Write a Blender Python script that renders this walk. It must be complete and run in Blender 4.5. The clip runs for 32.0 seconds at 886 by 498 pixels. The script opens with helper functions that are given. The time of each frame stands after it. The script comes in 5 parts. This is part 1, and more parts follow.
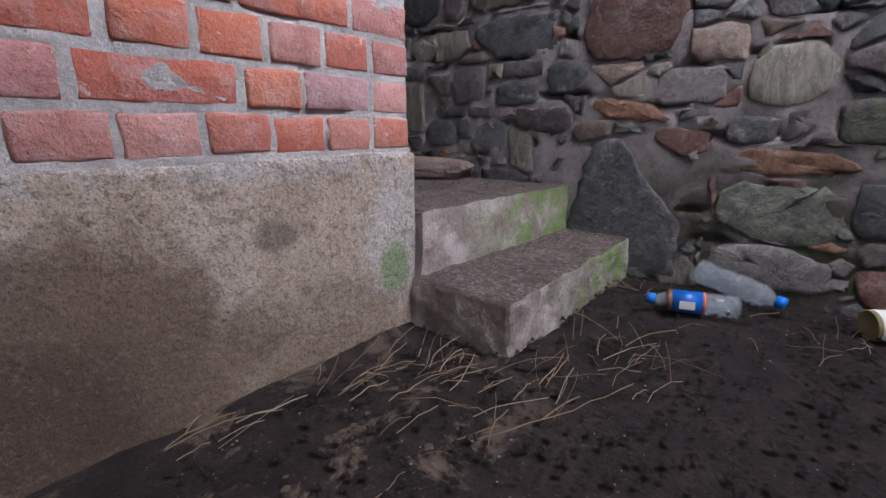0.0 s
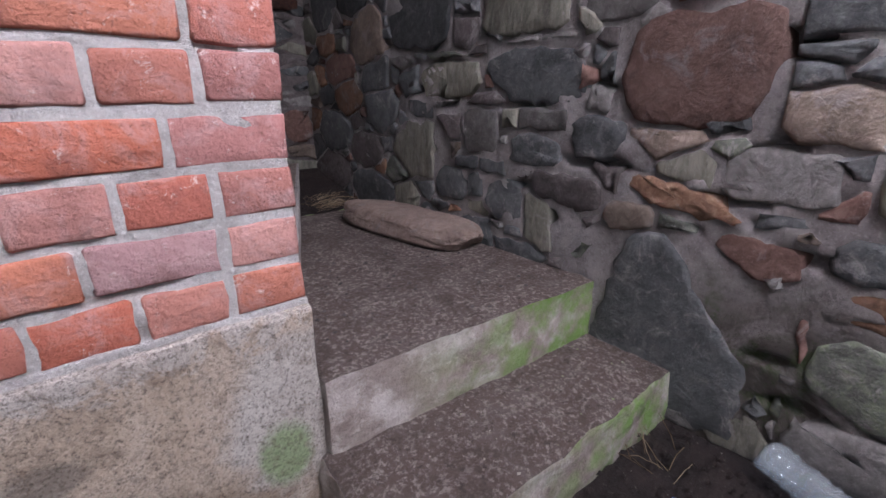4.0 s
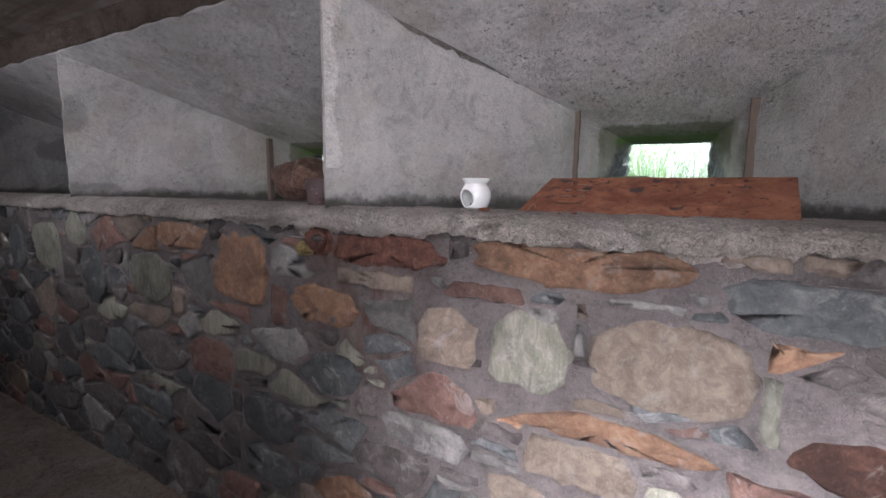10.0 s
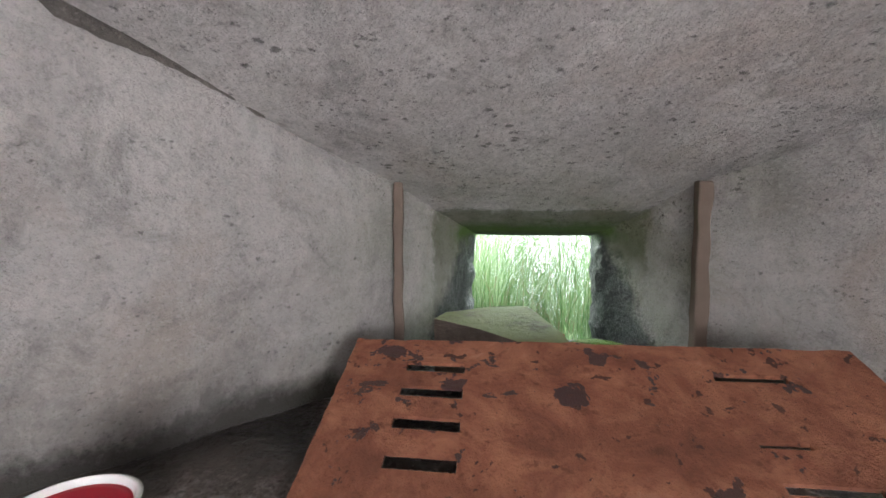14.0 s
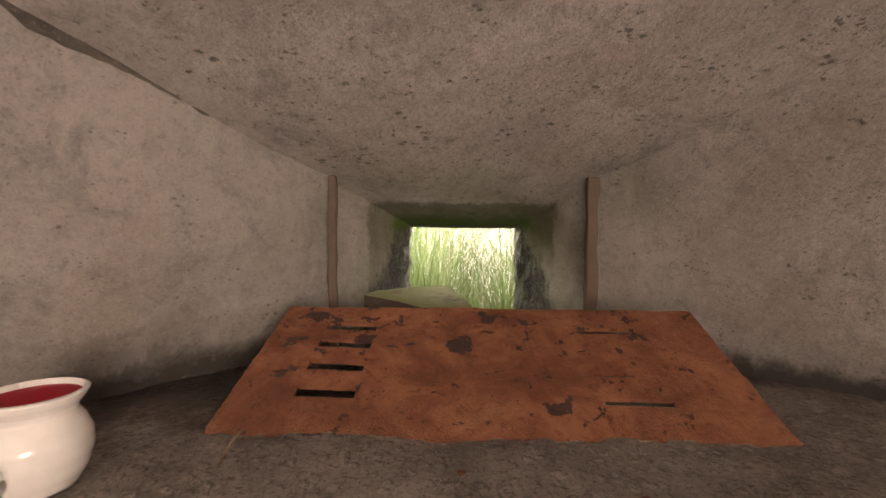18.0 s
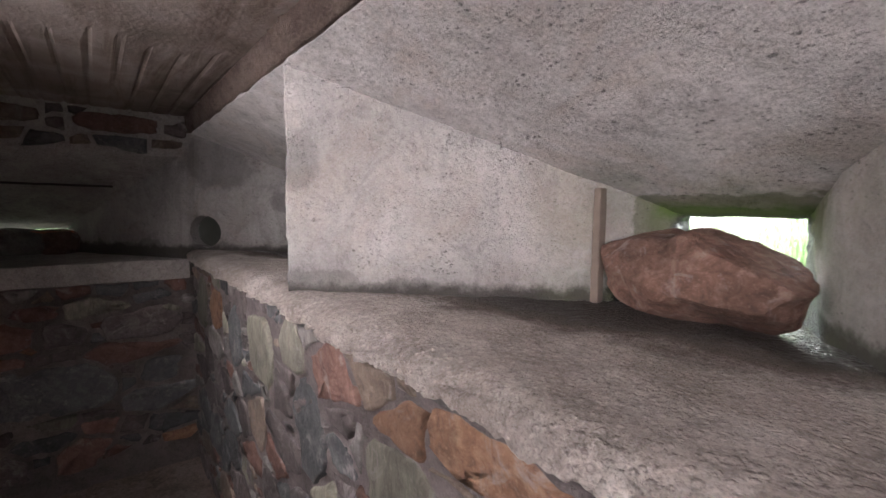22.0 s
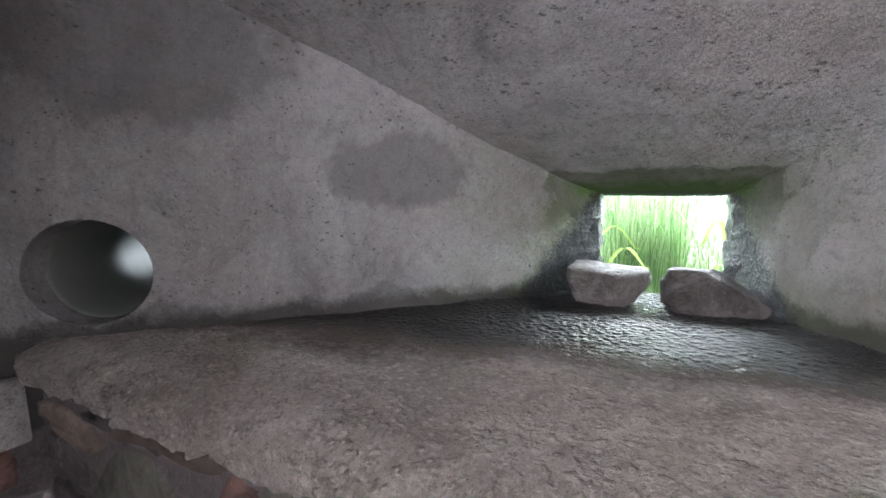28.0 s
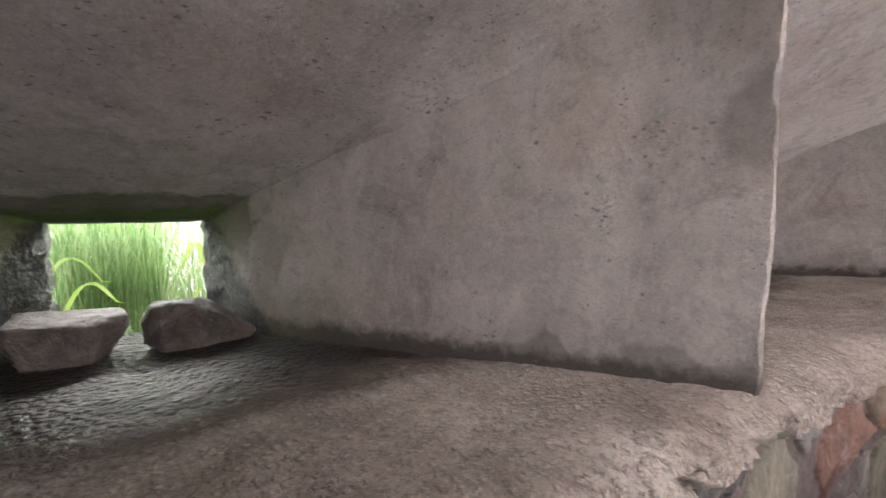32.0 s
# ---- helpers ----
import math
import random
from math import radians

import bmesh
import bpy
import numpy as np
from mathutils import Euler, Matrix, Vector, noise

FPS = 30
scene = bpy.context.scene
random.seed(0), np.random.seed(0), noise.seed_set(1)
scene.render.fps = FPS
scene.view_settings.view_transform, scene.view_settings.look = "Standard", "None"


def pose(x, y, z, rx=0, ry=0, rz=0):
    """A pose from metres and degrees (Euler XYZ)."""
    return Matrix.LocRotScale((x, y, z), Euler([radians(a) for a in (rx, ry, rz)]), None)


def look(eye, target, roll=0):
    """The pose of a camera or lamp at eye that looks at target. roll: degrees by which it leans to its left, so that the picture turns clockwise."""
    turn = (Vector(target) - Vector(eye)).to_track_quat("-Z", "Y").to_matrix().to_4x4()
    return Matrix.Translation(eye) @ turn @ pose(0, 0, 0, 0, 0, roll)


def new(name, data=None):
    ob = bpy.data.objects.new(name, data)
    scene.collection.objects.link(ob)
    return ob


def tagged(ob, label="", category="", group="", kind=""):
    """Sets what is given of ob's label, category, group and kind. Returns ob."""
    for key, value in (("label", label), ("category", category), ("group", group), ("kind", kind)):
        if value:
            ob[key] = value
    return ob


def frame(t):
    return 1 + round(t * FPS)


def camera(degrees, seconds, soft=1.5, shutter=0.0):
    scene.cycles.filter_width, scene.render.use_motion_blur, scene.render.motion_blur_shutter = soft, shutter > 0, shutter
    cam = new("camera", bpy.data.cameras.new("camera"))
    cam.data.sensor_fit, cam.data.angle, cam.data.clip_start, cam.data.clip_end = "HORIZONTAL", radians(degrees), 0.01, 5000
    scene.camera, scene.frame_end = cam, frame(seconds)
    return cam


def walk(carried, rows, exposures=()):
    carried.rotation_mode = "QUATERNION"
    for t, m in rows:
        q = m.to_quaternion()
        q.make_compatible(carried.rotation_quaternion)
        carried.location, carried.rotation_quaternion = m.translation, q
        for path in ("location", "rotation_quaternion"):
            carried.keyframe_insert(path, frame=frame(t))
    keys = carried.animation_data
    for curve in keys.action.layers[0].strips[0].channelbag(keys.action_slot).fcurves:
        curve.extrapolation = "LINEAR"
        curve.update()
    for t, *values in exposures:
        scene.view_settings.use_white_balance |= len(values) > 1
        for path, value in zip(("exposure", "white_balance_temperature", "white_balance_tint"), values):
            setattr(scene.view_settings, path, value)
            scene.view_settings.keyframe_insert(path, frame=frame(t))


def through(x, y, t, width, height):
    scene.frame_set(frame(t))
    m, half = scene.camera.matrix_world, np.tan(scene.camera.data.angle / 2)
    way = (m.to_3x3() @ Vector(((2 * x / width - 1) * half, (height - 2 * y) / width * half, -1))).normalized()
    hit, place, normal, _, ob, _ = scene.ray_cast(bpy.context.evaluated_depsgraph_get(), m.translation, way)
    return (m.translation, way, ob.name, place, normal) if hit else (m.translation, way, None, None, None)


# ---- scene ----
cam = camera(88.4, 32.0, 1.5, 0.15)
PATH = [
    (0.0, pose(0.029, 0.005, 0.517, 75.27, -0.12, -51.08)),
    (0.5, pose(0.032, 0.004, 0.516, 75.44, 0.02, -51.03)),
    (1.0, pose(0.051, -0.008, 0.525, 75.67, 0.01, -50.99)),
    (1.5, pose(0.096, -0.014, 0.515, 75.89, 0.22, -50.59)),
    (2.0, pose(0.144, 0.002, 0.521, 74.76, 0.10, -50.28)),
    (2.5, pose(0.195, -0.006, 0.589, 73.49, 0.20, -49.26)),
    (4.5, pose(0.790, 0.129, 0.873, 71.04, -0.08, -33.03)),
    (5.0, pose(0.949, 0.201, 0.913, 71.06, -0.75, -25.68)),
    (5.5, pose(1.063, 0.314, 0.926, 70.48, -0.60, -19.12)),
    (6.0, pose(1.162, 0.421, 0.937, 70.13, -0.24, -11.84)),
    (6.5, pose(1.247, 0.519, 0.956, 70.25, -0.35, -5.04)),
    (7.0, pose(1.324, 0.610, 1.008, 71.28, -0.27, 2.28)),
    (7.5, pose(1.292, 0.749, 1.076, 72.27, -0.54, 8.61)),
    (8.0, pose(1.241, 0.977, 1.142, 73.21, -0.17, 15.20)),
    (8.5, pose(1.184, 1.148, 1.290, 74.44, 0.05, 20.62)),
    (9.0, pose(1.170, 1.315, 1.433, 76.61, 0.02, 25.74)),
    (9.5, pose(1.157, 1.468, 1.609, 79.75, -0.31, 28.20)),
    (10.0, pose(1.127, 1.538, 1.767, 82.22, -0.55, 29.44)),
    (10.5, pose(1.056, 1.630, 1.843, 83.42, -0.58, 28.61)),
    (11.0, pose(0.951, 1.755, 1.916, 84.61, -0.45, 25.59)),
    (11.5, pose(0.929, 1.815, 1.966, 84.52, -0.48, 22.09)),
    (12.0, pose(0.901, 1.926, 1.965, 84.74, -0.41, 17.40)),
    (12.5, pose(0.878, 2.081, 1.968, 85.17, -0.60, 13.21)),
    (13.0, pose(0.861, 2.184, 1.966, 85.20, -0.38, 8.32)),
    (13.5, pose(0.855, 2.299, 1.969, 85.84, -0.40, 4.30)),
    (14.0, pose(0.825, 2.420, 1.972, 86.23, 0.07, 1.46)),
    (14.5, pose(0.876, 2.516, 1.965, 86.52, 0.21, 0.50)),
    (15.0, pose(0.929, 2.608, 1.958, 86.26, 0.29, -0.04)),
    (15.5, pose(0.952, 2.669, 1.938, 86.53, 0.29, -0.05)),
    (17.5, pose(0.939, 2.437, 1.948, 87.20, -0.17, -3.08)),
    (18.0, pose(0.920, 2.297, 1.931, 87.50, -0.24, -1.63)),
    (18.5, pose(0.912, 2.174, 1.939, 86.96, -0.28, 3.93)),
    (19.0, pose(0.854, 2.058, 1.933, 86.60, -0.63, 13.60)),
    (19.5, pose(0.741, 1.954, 1.936, 86.03, -0.68, 22.77)),
    (20.0, pose(0.589, 1.899, 1.952, 85.49, -0.73, 31.43)),
    (20.5, pose(0.406, 1.922, 1.945, 85.60, -0.56, 37.39)),
    (21.0, pose(0.202, 1.948, 1.955, 85.36, -0.57, 42.57)),
    (21.5, pose(0.052, 1.994, 1.949, 85.39, -0.49, 47.20)),
    (22.0, pose(-0.132, 2.114, 1.944, 85.13, -0.55, 52.75)),
    (22.5, pose(-0.293, 2.177, 1.934, 85.05, -0.43, 57.93)),
    (23.0, pose(-0.546, 2.228, 1.917, 84.94, -0.45, 62.98)),
    (23.5, pose(-0.807, 2.288, 1.946, 84.60, -0.13, 67.52)),
    (24.0, pose(-1.060, 2.325, 1.946, 83.96, 0.05, 71.28)),
    (24.5, pose(-1.311, 2.383, 1.969, 83.06, 0.48, 71.55)),
    (25.0, pose(-1.477, 2.400, 1.945, 82.24, 0.36, 67.41)),
    (25.5, pose(-1.622, 2.385, 1.935, 81.94, 0.14, 62.11)),
    (27.5, pose(-2.091, 2.283, 1.929, 83.10, 0.11, 35.36)),
    (28.0, pose(-2.150, 2.225, 1.940, 82.99, 0.32, 27.79)),
    (28.5, pose(-2.197, 2.254, 1.950, 83.37, 0.45, 21.72)),
    (29.0, pose(-2.225, 2.351, 1.953, 83.57, 0.58, 16.42)),
    (29.5, pose(-2.258, 2.416, 1.962, 83.82, 0.73, 10.96)),
    (30.0, pose(-2.282, 2.456, 1.978, 83.81, 0.81, 3.84)),
    (30.5, pose(-2.296, 2.464, 1.991, 83.69, 0.77, -4.16)),
    (31.0, pose(-2.267, 2.420, 1.982, 83.87, 0.69, -13.37)),
    (31.5, pose(-2.215, 2.363, 1.984, 83.84, 0.46, -22.56)),
    (32.0, pose(-2.153, 2.275, 1.973, 84.02, 0.30, -32.28)),
]
EXPOSURES = [(0, -2.2, 5850, 13), (2.5, -2.2, 5850, 13), (4.5, -1.85, 5950, 15), (5.5, -1.35, 6050, 16), (6.5, -0.95, 6150, 18), (8, -0.7, 6100, 17), (9, 0.3, 6000, 11), (11, 1.2, 6000, 6), (13, 1.4, 6100, 4), (15.5, 1.3, 7500, 11),
             (17.5, 0.9, 9800, 20), (19.5, 0.75, 9300, 19), (20, 0.9, 8500, 17), (21, 1.5, 6900, 14), (22, 2.2, 6600, 13), (23, 2.25, 6400, 12), (24, 2.6, 6300, 11), (25, 2.75, 6300, 11), (28, 3.0, 6000, 9), (30, 2.8, 6100, 9), (31, 2.4, 6400, 11), (32, 2.1, 7000, 14)]
walk(cam, PATH, EXPOSURES)

# ---- world and light ----
world = bpy.data.worlds.new("world")
scene.world = world
world.use_nodes = True
wn, wl = world.node_tree.nodes, world.node_tree.links
sky = wn.new("ShaderNodeTexSky")
sky.sky_type, sky.sun_disc = "NISHITA", False
sky.sun_elevation, sky.sun_rotation = radians(48), radians(200)
sky.dust_density, sky.ozone_density = 4.0, 2.0
wn["Background"].inputs["Strength"].default_value = 0.15
wl.new(sky.outputs["Color"], wn["Background"].inputs["Color"])


def lamp(name, kind, energy, m, color=(1, 1, 1), size=(1, 1), angle=0.0):
    data = bpy.data.lights.new(name, kind)
    data.energy, data.color = energy, color
    if kind == "AREA":
        data.shape, data.size, data.size_y = "RECTANGLE", size[0], size[1]
    else:
        data.angle = radians(angle)
    ob = new(name, data)
    ob.matrix_world = m
    return ob


lamp("sun", "SUN", 1.5, look((6, -2.5, 9), (0, 0, 0)), (1.0, 0.97, 0.93), angle=40)
DAY = (1.0, 0.945, 0.975)
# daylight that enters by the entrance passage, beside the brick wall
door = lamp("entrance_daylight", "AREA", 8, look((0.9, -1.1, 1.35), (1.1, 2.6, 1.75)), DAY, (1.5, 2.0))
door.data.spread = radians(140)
# lamp for the entrance's sky light, hung under the added slab
above = lamp("entrance_skylight", "AREA", 415, look((1.06, -0.38, 2.46), (0.86, 0.8, 0.6)), DAY, (1.24, 0.9))
above.data.spread = radians(140)
# unseen fill lamps added to brighten the room: east low, east and west overhead
fill_low = lamp("room_fill_low", "AREA", 4.4, look((1.38, 1.12, 2.02), (0.50, 2.75, 1.98)), DAY, (0.6, 0.4))
fill_low.data.spread = radians(100)
fill_east = lamp("room_fill", "AREA", 4.3, look((0.34, 1.60, 2.42), (0.34, 2.65, 1.70)), DAY, (1.5, 0.4))
fill_east.data.spread = radians(175)
rear = lamp("room_fill", "AREA", 5.4, look((-1.45, 1.55, 2.42), (-1.45, 2.70, 1.74)), DAY, (1.1, 0.5))
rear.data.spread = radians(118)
# sky light above the ground outside each embrasure
for k, x in enumerate((1.0, -0.6, -2.2)):
    lamp("embrasure_daylight", "AREA", 24.0, look((x, 4.3, 2.32), (x, 3.3, 1.82)), (0.93, 0.97, 1.0), (1.1, 0.25))


# ---- materials ----
def ramp(nt, stops):
    node = nt.nodes.new("ShaderNodeValToRGB")
    while len(node.color_ramp.elements) < len(stops):
        node.color_ramp.elements.new(0.5)
    for e, (p, c) in zip(node.color_ramp.elements, stops):
        e.position, e.color = p, (*c, 1)
    return node


class Mat:
    """A node material in world space: layers of colour are mixed one over another, reliefs are chained."""

    def __init__(self, name, rough=0.85, metal=0.0, spec=0.4):
        self.m = bpy.data.materials.new(name)
        self.m.use_nodes = True
        self.nt = self.m.node_tree
        self.b = self.nt.nodes["Principled BSDF"]
        self.b.inputs["Roughness"].default_value = rough
        self.b.inputs["Metallic"].default_value = metal
        self.b.inputs["Specular IOR Level"].default_value = spec
        self.geo = self.nt.nodes.new("ShaderNodeNewGeometry")
        self.col = self.norm = self.rough = None

    def link(self, a, b):
        self.nt.links.new(a, b)

    def noise(self, scale, detail=5, rough=0.6, distort=0.0, stretch=None, shift=0.0):
        n = self.nt.nodes.new("ShaderNodeTexNoise")
        n.inputs["Scale"].default_value, n.inputs["Detail"].default_value = scale, detail
        n.inputs["Roughness"].default_value, n.inputs["Distortion"].default_value = rough, distort
        mp = self.nt.nodes.new("ShaderNodeMapping")
        mp.inputs["Location"].default_value = (shift, shift * 0.7, shift * 1.3)
        mp.inputs["Scale"].default_value = stretch or (1, 1, 1)
        self.link(self.geo.outputs["Position"], mp.inputs["Vector"])
        self.link(mp.outputs["Vector"], n.inputs["Vector"])
        return n.outputs["Fac"]

    def voronoi(self, scale, feature="F1", stretch=None):
        n = self.nt.nodes.new("ShaderNodeTexVoronoi")
        n.feature = feature
        n.inputs["Scale"].default_value = scale
        mp = self.nt.nodes.new("ShaderNodeMapping")
        mp.inputs["Scale"].default_value = stretch or (1, 1, 1)
        self.link(self.geo.outputs["Position"], mp.inputs["Vector"])
        self.link(mp.outputs["Vector"], n.inputs["Vector"])
        return n.outputs["Distance"]

    def random(self):
        return self.nt.nodes.new("ShaderNodeObjectInfo").outputs["Random"]

    def island(self):
        return self.geo.outputs["Random Per Island"]

    def axis(self, k, lo, hi):
        """0 to 1 as the place goes from lo to hi along an axis of the world."""
        s = self.nt.nodes.new("ShaderNodeSeparateXYZ")
        self.link(self.geo.outputs["Position"], s.inputs[0])
        return self.span(s.outputs[k], lo, hi)

    def span(self, v, lo, hi, to0=0.0, to1=1.0):
        r = self.nt.nodes.new("ShaderNodeMapRange")
        for key, x in (("From Min", lo), ("From Max", hi), ("To Min", to0), ("To Max", to1)):
            r.inputs[key].default_value = x
        self.link(v, r.inputs["Value"])
        return r.outputs["Result"]

    def math(self, op, a, b):
        n = self.nt.nodes.new("ShaderNodeMath")
        n.operation = op
        for k, v in enumerate((a, b)):
            if isinstance(v, (int, float)):
                n.inputs[k].default_value = v
            else:
                self.link(v, n.inputs[k])
        return n.outputs[0]

    def colours(self, v, stops):
        r = ramp(self.nt, stops)
        self.link(v, r.inputs["Fac"])
        self.col = r.outputs["Color"]
        return self

    def over(self, v, colour, blend="MIX", amount=1.0):
        mix = self.nt.nodes.new("ShaderNodeMixRGB")
        mix.blend_type = blend
        if isinstance(colour, tuple):
            mix.inputs[2].default_value = (*colour, 1)
        else:
            self.link(colour, mix.inputs[2])
        self.link(self.col, mix.inputs[1])
        self.link(self.math("MULTIPLY", v, amount), mix.inputs[0])
        self.col = mix.outputs[0]
        return self

    def relief(self, v, depth, strength=1.0):
        n = self.nt.nodes.new("ShaderNodeBump")
        n.inputs["Distance"].default_value, n.inputs["Strength"].default_value = depth, strength
        self.link(v, n.inputs["Height"])
        if self.norm is not None:
            self.link(self.norm, n.inputs["Normal"])
        self.norm = n.outputs["Normal"]
        return self

    def roughness(self, v):
        self.rough = v
        return self

    def done(self):
        if self.col is not None:
            self.link(self.col, self.b.inputs["Base Color"])
        if self.norm is not None:
            self.link(self.norm, self.b.inputs["Normal"])
        if self.rough is not None:
            self.link(self.rough, self.b.inputs["Roughness"])
        return self.m


def concrete(name, light, dark, stain, pits=0.6, moss=False, grain=1.0, foot=False, blobs=(), grit=1.0, gate=0.53):
    """Cast concrete: mottled grey, stains with edges, blow holes. moss: algae and tar towards the mouth of the
    embrasure; foot: darker bands along the ledge; blobs: damp patches.
    """
    m = Mat(name, 0.9, spec=0.3)
    m.colours(m.noise(2.4, 7, 0.70, 0.7), [(0.30, dark), (0.5, light), (0.70, tuple(c * 1.18 for c in light))])
    m.over(m.span(m.noise(1.7, 6, 0.66, 1.2, shift=3.1), 0.53, 0.57), stain, amount=0.20)
    m.over(m.span(m.noise(6.0, 7, 0.75, 1.3, shift=7.7), 0.52, 0.66), stain, amount=0.55)
    m.over(m.span(m.noise(4.2, 6, 0.7, 0.9, (1, 1, 0.45), shift=17.3), 0.50, 0.62), tuple(min(1, c * 1.25) for c in light), amount=0.55)
    m.over(m.span(m.noise(3.3, 5, 0.7, 0.9, shift=21.1), 0.50, 0.66), (light[0] * 0.84, light[1] * 0.74, light[2] * 0.66), amount=0.5)
    m.over(m.span(m.noise(20, 6, 0.8, 1.0, shift=31), 0.54, 0.66), stain, amount=0.4)
    m.over(m.span(m.noise(48, 6, 0.8), 0.47, 0.66), tuple(c * 0.45 for c in dark), amount=0.12 + 0.33 * grit)
    m.over(m.span(m.noise(130, 4, 0.7, shift=8), 0.53, 0.64), tuple(min(1, c * 1.45) for c in light), amount=0.08 + 0.37 * grit)
    m.over(m.span(m.noise(240, 3, 0.7, shift=3), 0.56, 0.64), tuple(c * 0.3 for c in dark), amount=0.15 + 0.3 * grit)
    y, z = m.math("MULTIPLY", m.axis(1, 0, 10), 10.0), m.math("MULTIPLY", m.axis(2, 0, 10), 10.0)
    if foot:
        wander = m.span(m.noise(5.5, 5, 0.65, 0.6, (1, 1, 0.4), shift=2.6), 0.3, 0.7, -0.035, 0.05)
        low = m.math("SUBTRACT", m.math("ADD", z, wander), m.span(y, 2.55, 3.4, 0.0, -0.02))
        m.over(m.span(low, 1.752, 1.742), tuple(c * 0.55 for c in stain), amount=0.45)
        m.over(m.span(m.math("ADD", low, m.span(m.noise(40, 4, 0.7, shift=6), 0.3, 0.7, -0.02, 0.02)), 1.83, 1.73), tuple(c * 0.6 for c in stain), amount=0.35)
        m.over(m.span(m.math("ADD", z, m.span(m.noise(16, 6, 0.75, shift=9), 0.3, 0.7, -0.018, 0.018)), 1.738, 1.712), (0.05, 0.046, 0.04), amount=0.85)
    for scale, sparse, depth in ((58, gate + 0.01, 0.012), (105, gate, 0.007)):
        d = m.math("ADD", m.voronoi(scale, stretch=(0.7, 1, 1.4)), m.span(m.noise(scale * 2.1, 4, 0.7, 0.8), 0.3, 0.7, -0.20, 0.20))
        pit = m.math("MULTIPLY", m.span(d, 0.14, 0.24, 1.0, 0.0), m.span(m.noise(scale * 0.16, 5, 0.75, shift=5), sparse, sparse + 0.06))
        m.over(pit, tuple(c * 0.28 for c in dark), amount=pits)
        m.relief(m.math("SUBTRACT", 1.0, pit), depth)
    m.relief(m.noise(140, 5, 0.8), 0.006 * grain).relief(m.noise(30, 6, 0.75), 0.010 * grain)
    for at, size in blobs:
        mp = m.nt.nodes.new("ShaderNodeMapping")
        mp.vector_type = "TEXTURE"
        mp.inputs["Location"].default_value, mp.inputs["Scale"].default_value = at, size
        m.link(m.geo.outputs["Position"], mp.inputs["Vector"])
        ln = m.nt.nodes.new("ShaderNodeVectorMath")
        ln.operation = "LENGTH"
        m.link(mp.outputs["Vector"], ln.inputs[0])
        d = m.math("ADD", ln.outputs["Value"], m.span(m.noise(9, 4, 0.6, shift=4), 0.3, 0.7, -0.26, 0.26))
        m.over(m.span(m.math("ADD", d, m.span(m.noise(70, 4, 0.7, shift=14), 0.3, 0.7, -0.05, 0.05)), 1.14, 0.92), tuple(c * 0.72 for c in stain), amount=0.5)
    if moss:
        m.over(m.math("MULTIPLY", m.span(y, 3.05, 3.36), m.span(m.noise(7, 4, 0.6, shift=1.7), 0.36, 0.58)), (0.15, 0.19, 0.08), amount=0.45)
        edge = m.math("ADD", y, m.span(m.noise(13, 5, 0.7, shift=2.2), 0.3, 0.7, -0.025, 0.025))
        m.over(m.math("MULTIPLY", m.span(edge, 3.305, 3.320), m.span(z, 1.80, 1.90)), (0.085, 0.105, 0.04), amount=0.62)
        m.over(m.math("MULTIPLY", m.span(edge, 3.36, 3.40), m.span(z, 1.915, 1.94)), (0.075, 0.15, 0.02), amount=0.8)
        slant = m.math("ADD", edge, m.math("MULTIPLY", m.math("SUBTRACT", 1.94, z), 0.62))
        rim = m.math("MULTIPLY", m.span(slant, 3.405, 3.44), m.span(z, 1.95, 1.93))
        m.over(rim, (0.016, 0.018, 0.020), amount=0.93)
        m.relief(m.math("MULTIPLY", rim, m.noise(75, 4, 0.7, shift=5)), 0.022)
        m.roughness(m.span(rim, 0, 1, 0.9, 0.28))
    return m.done()


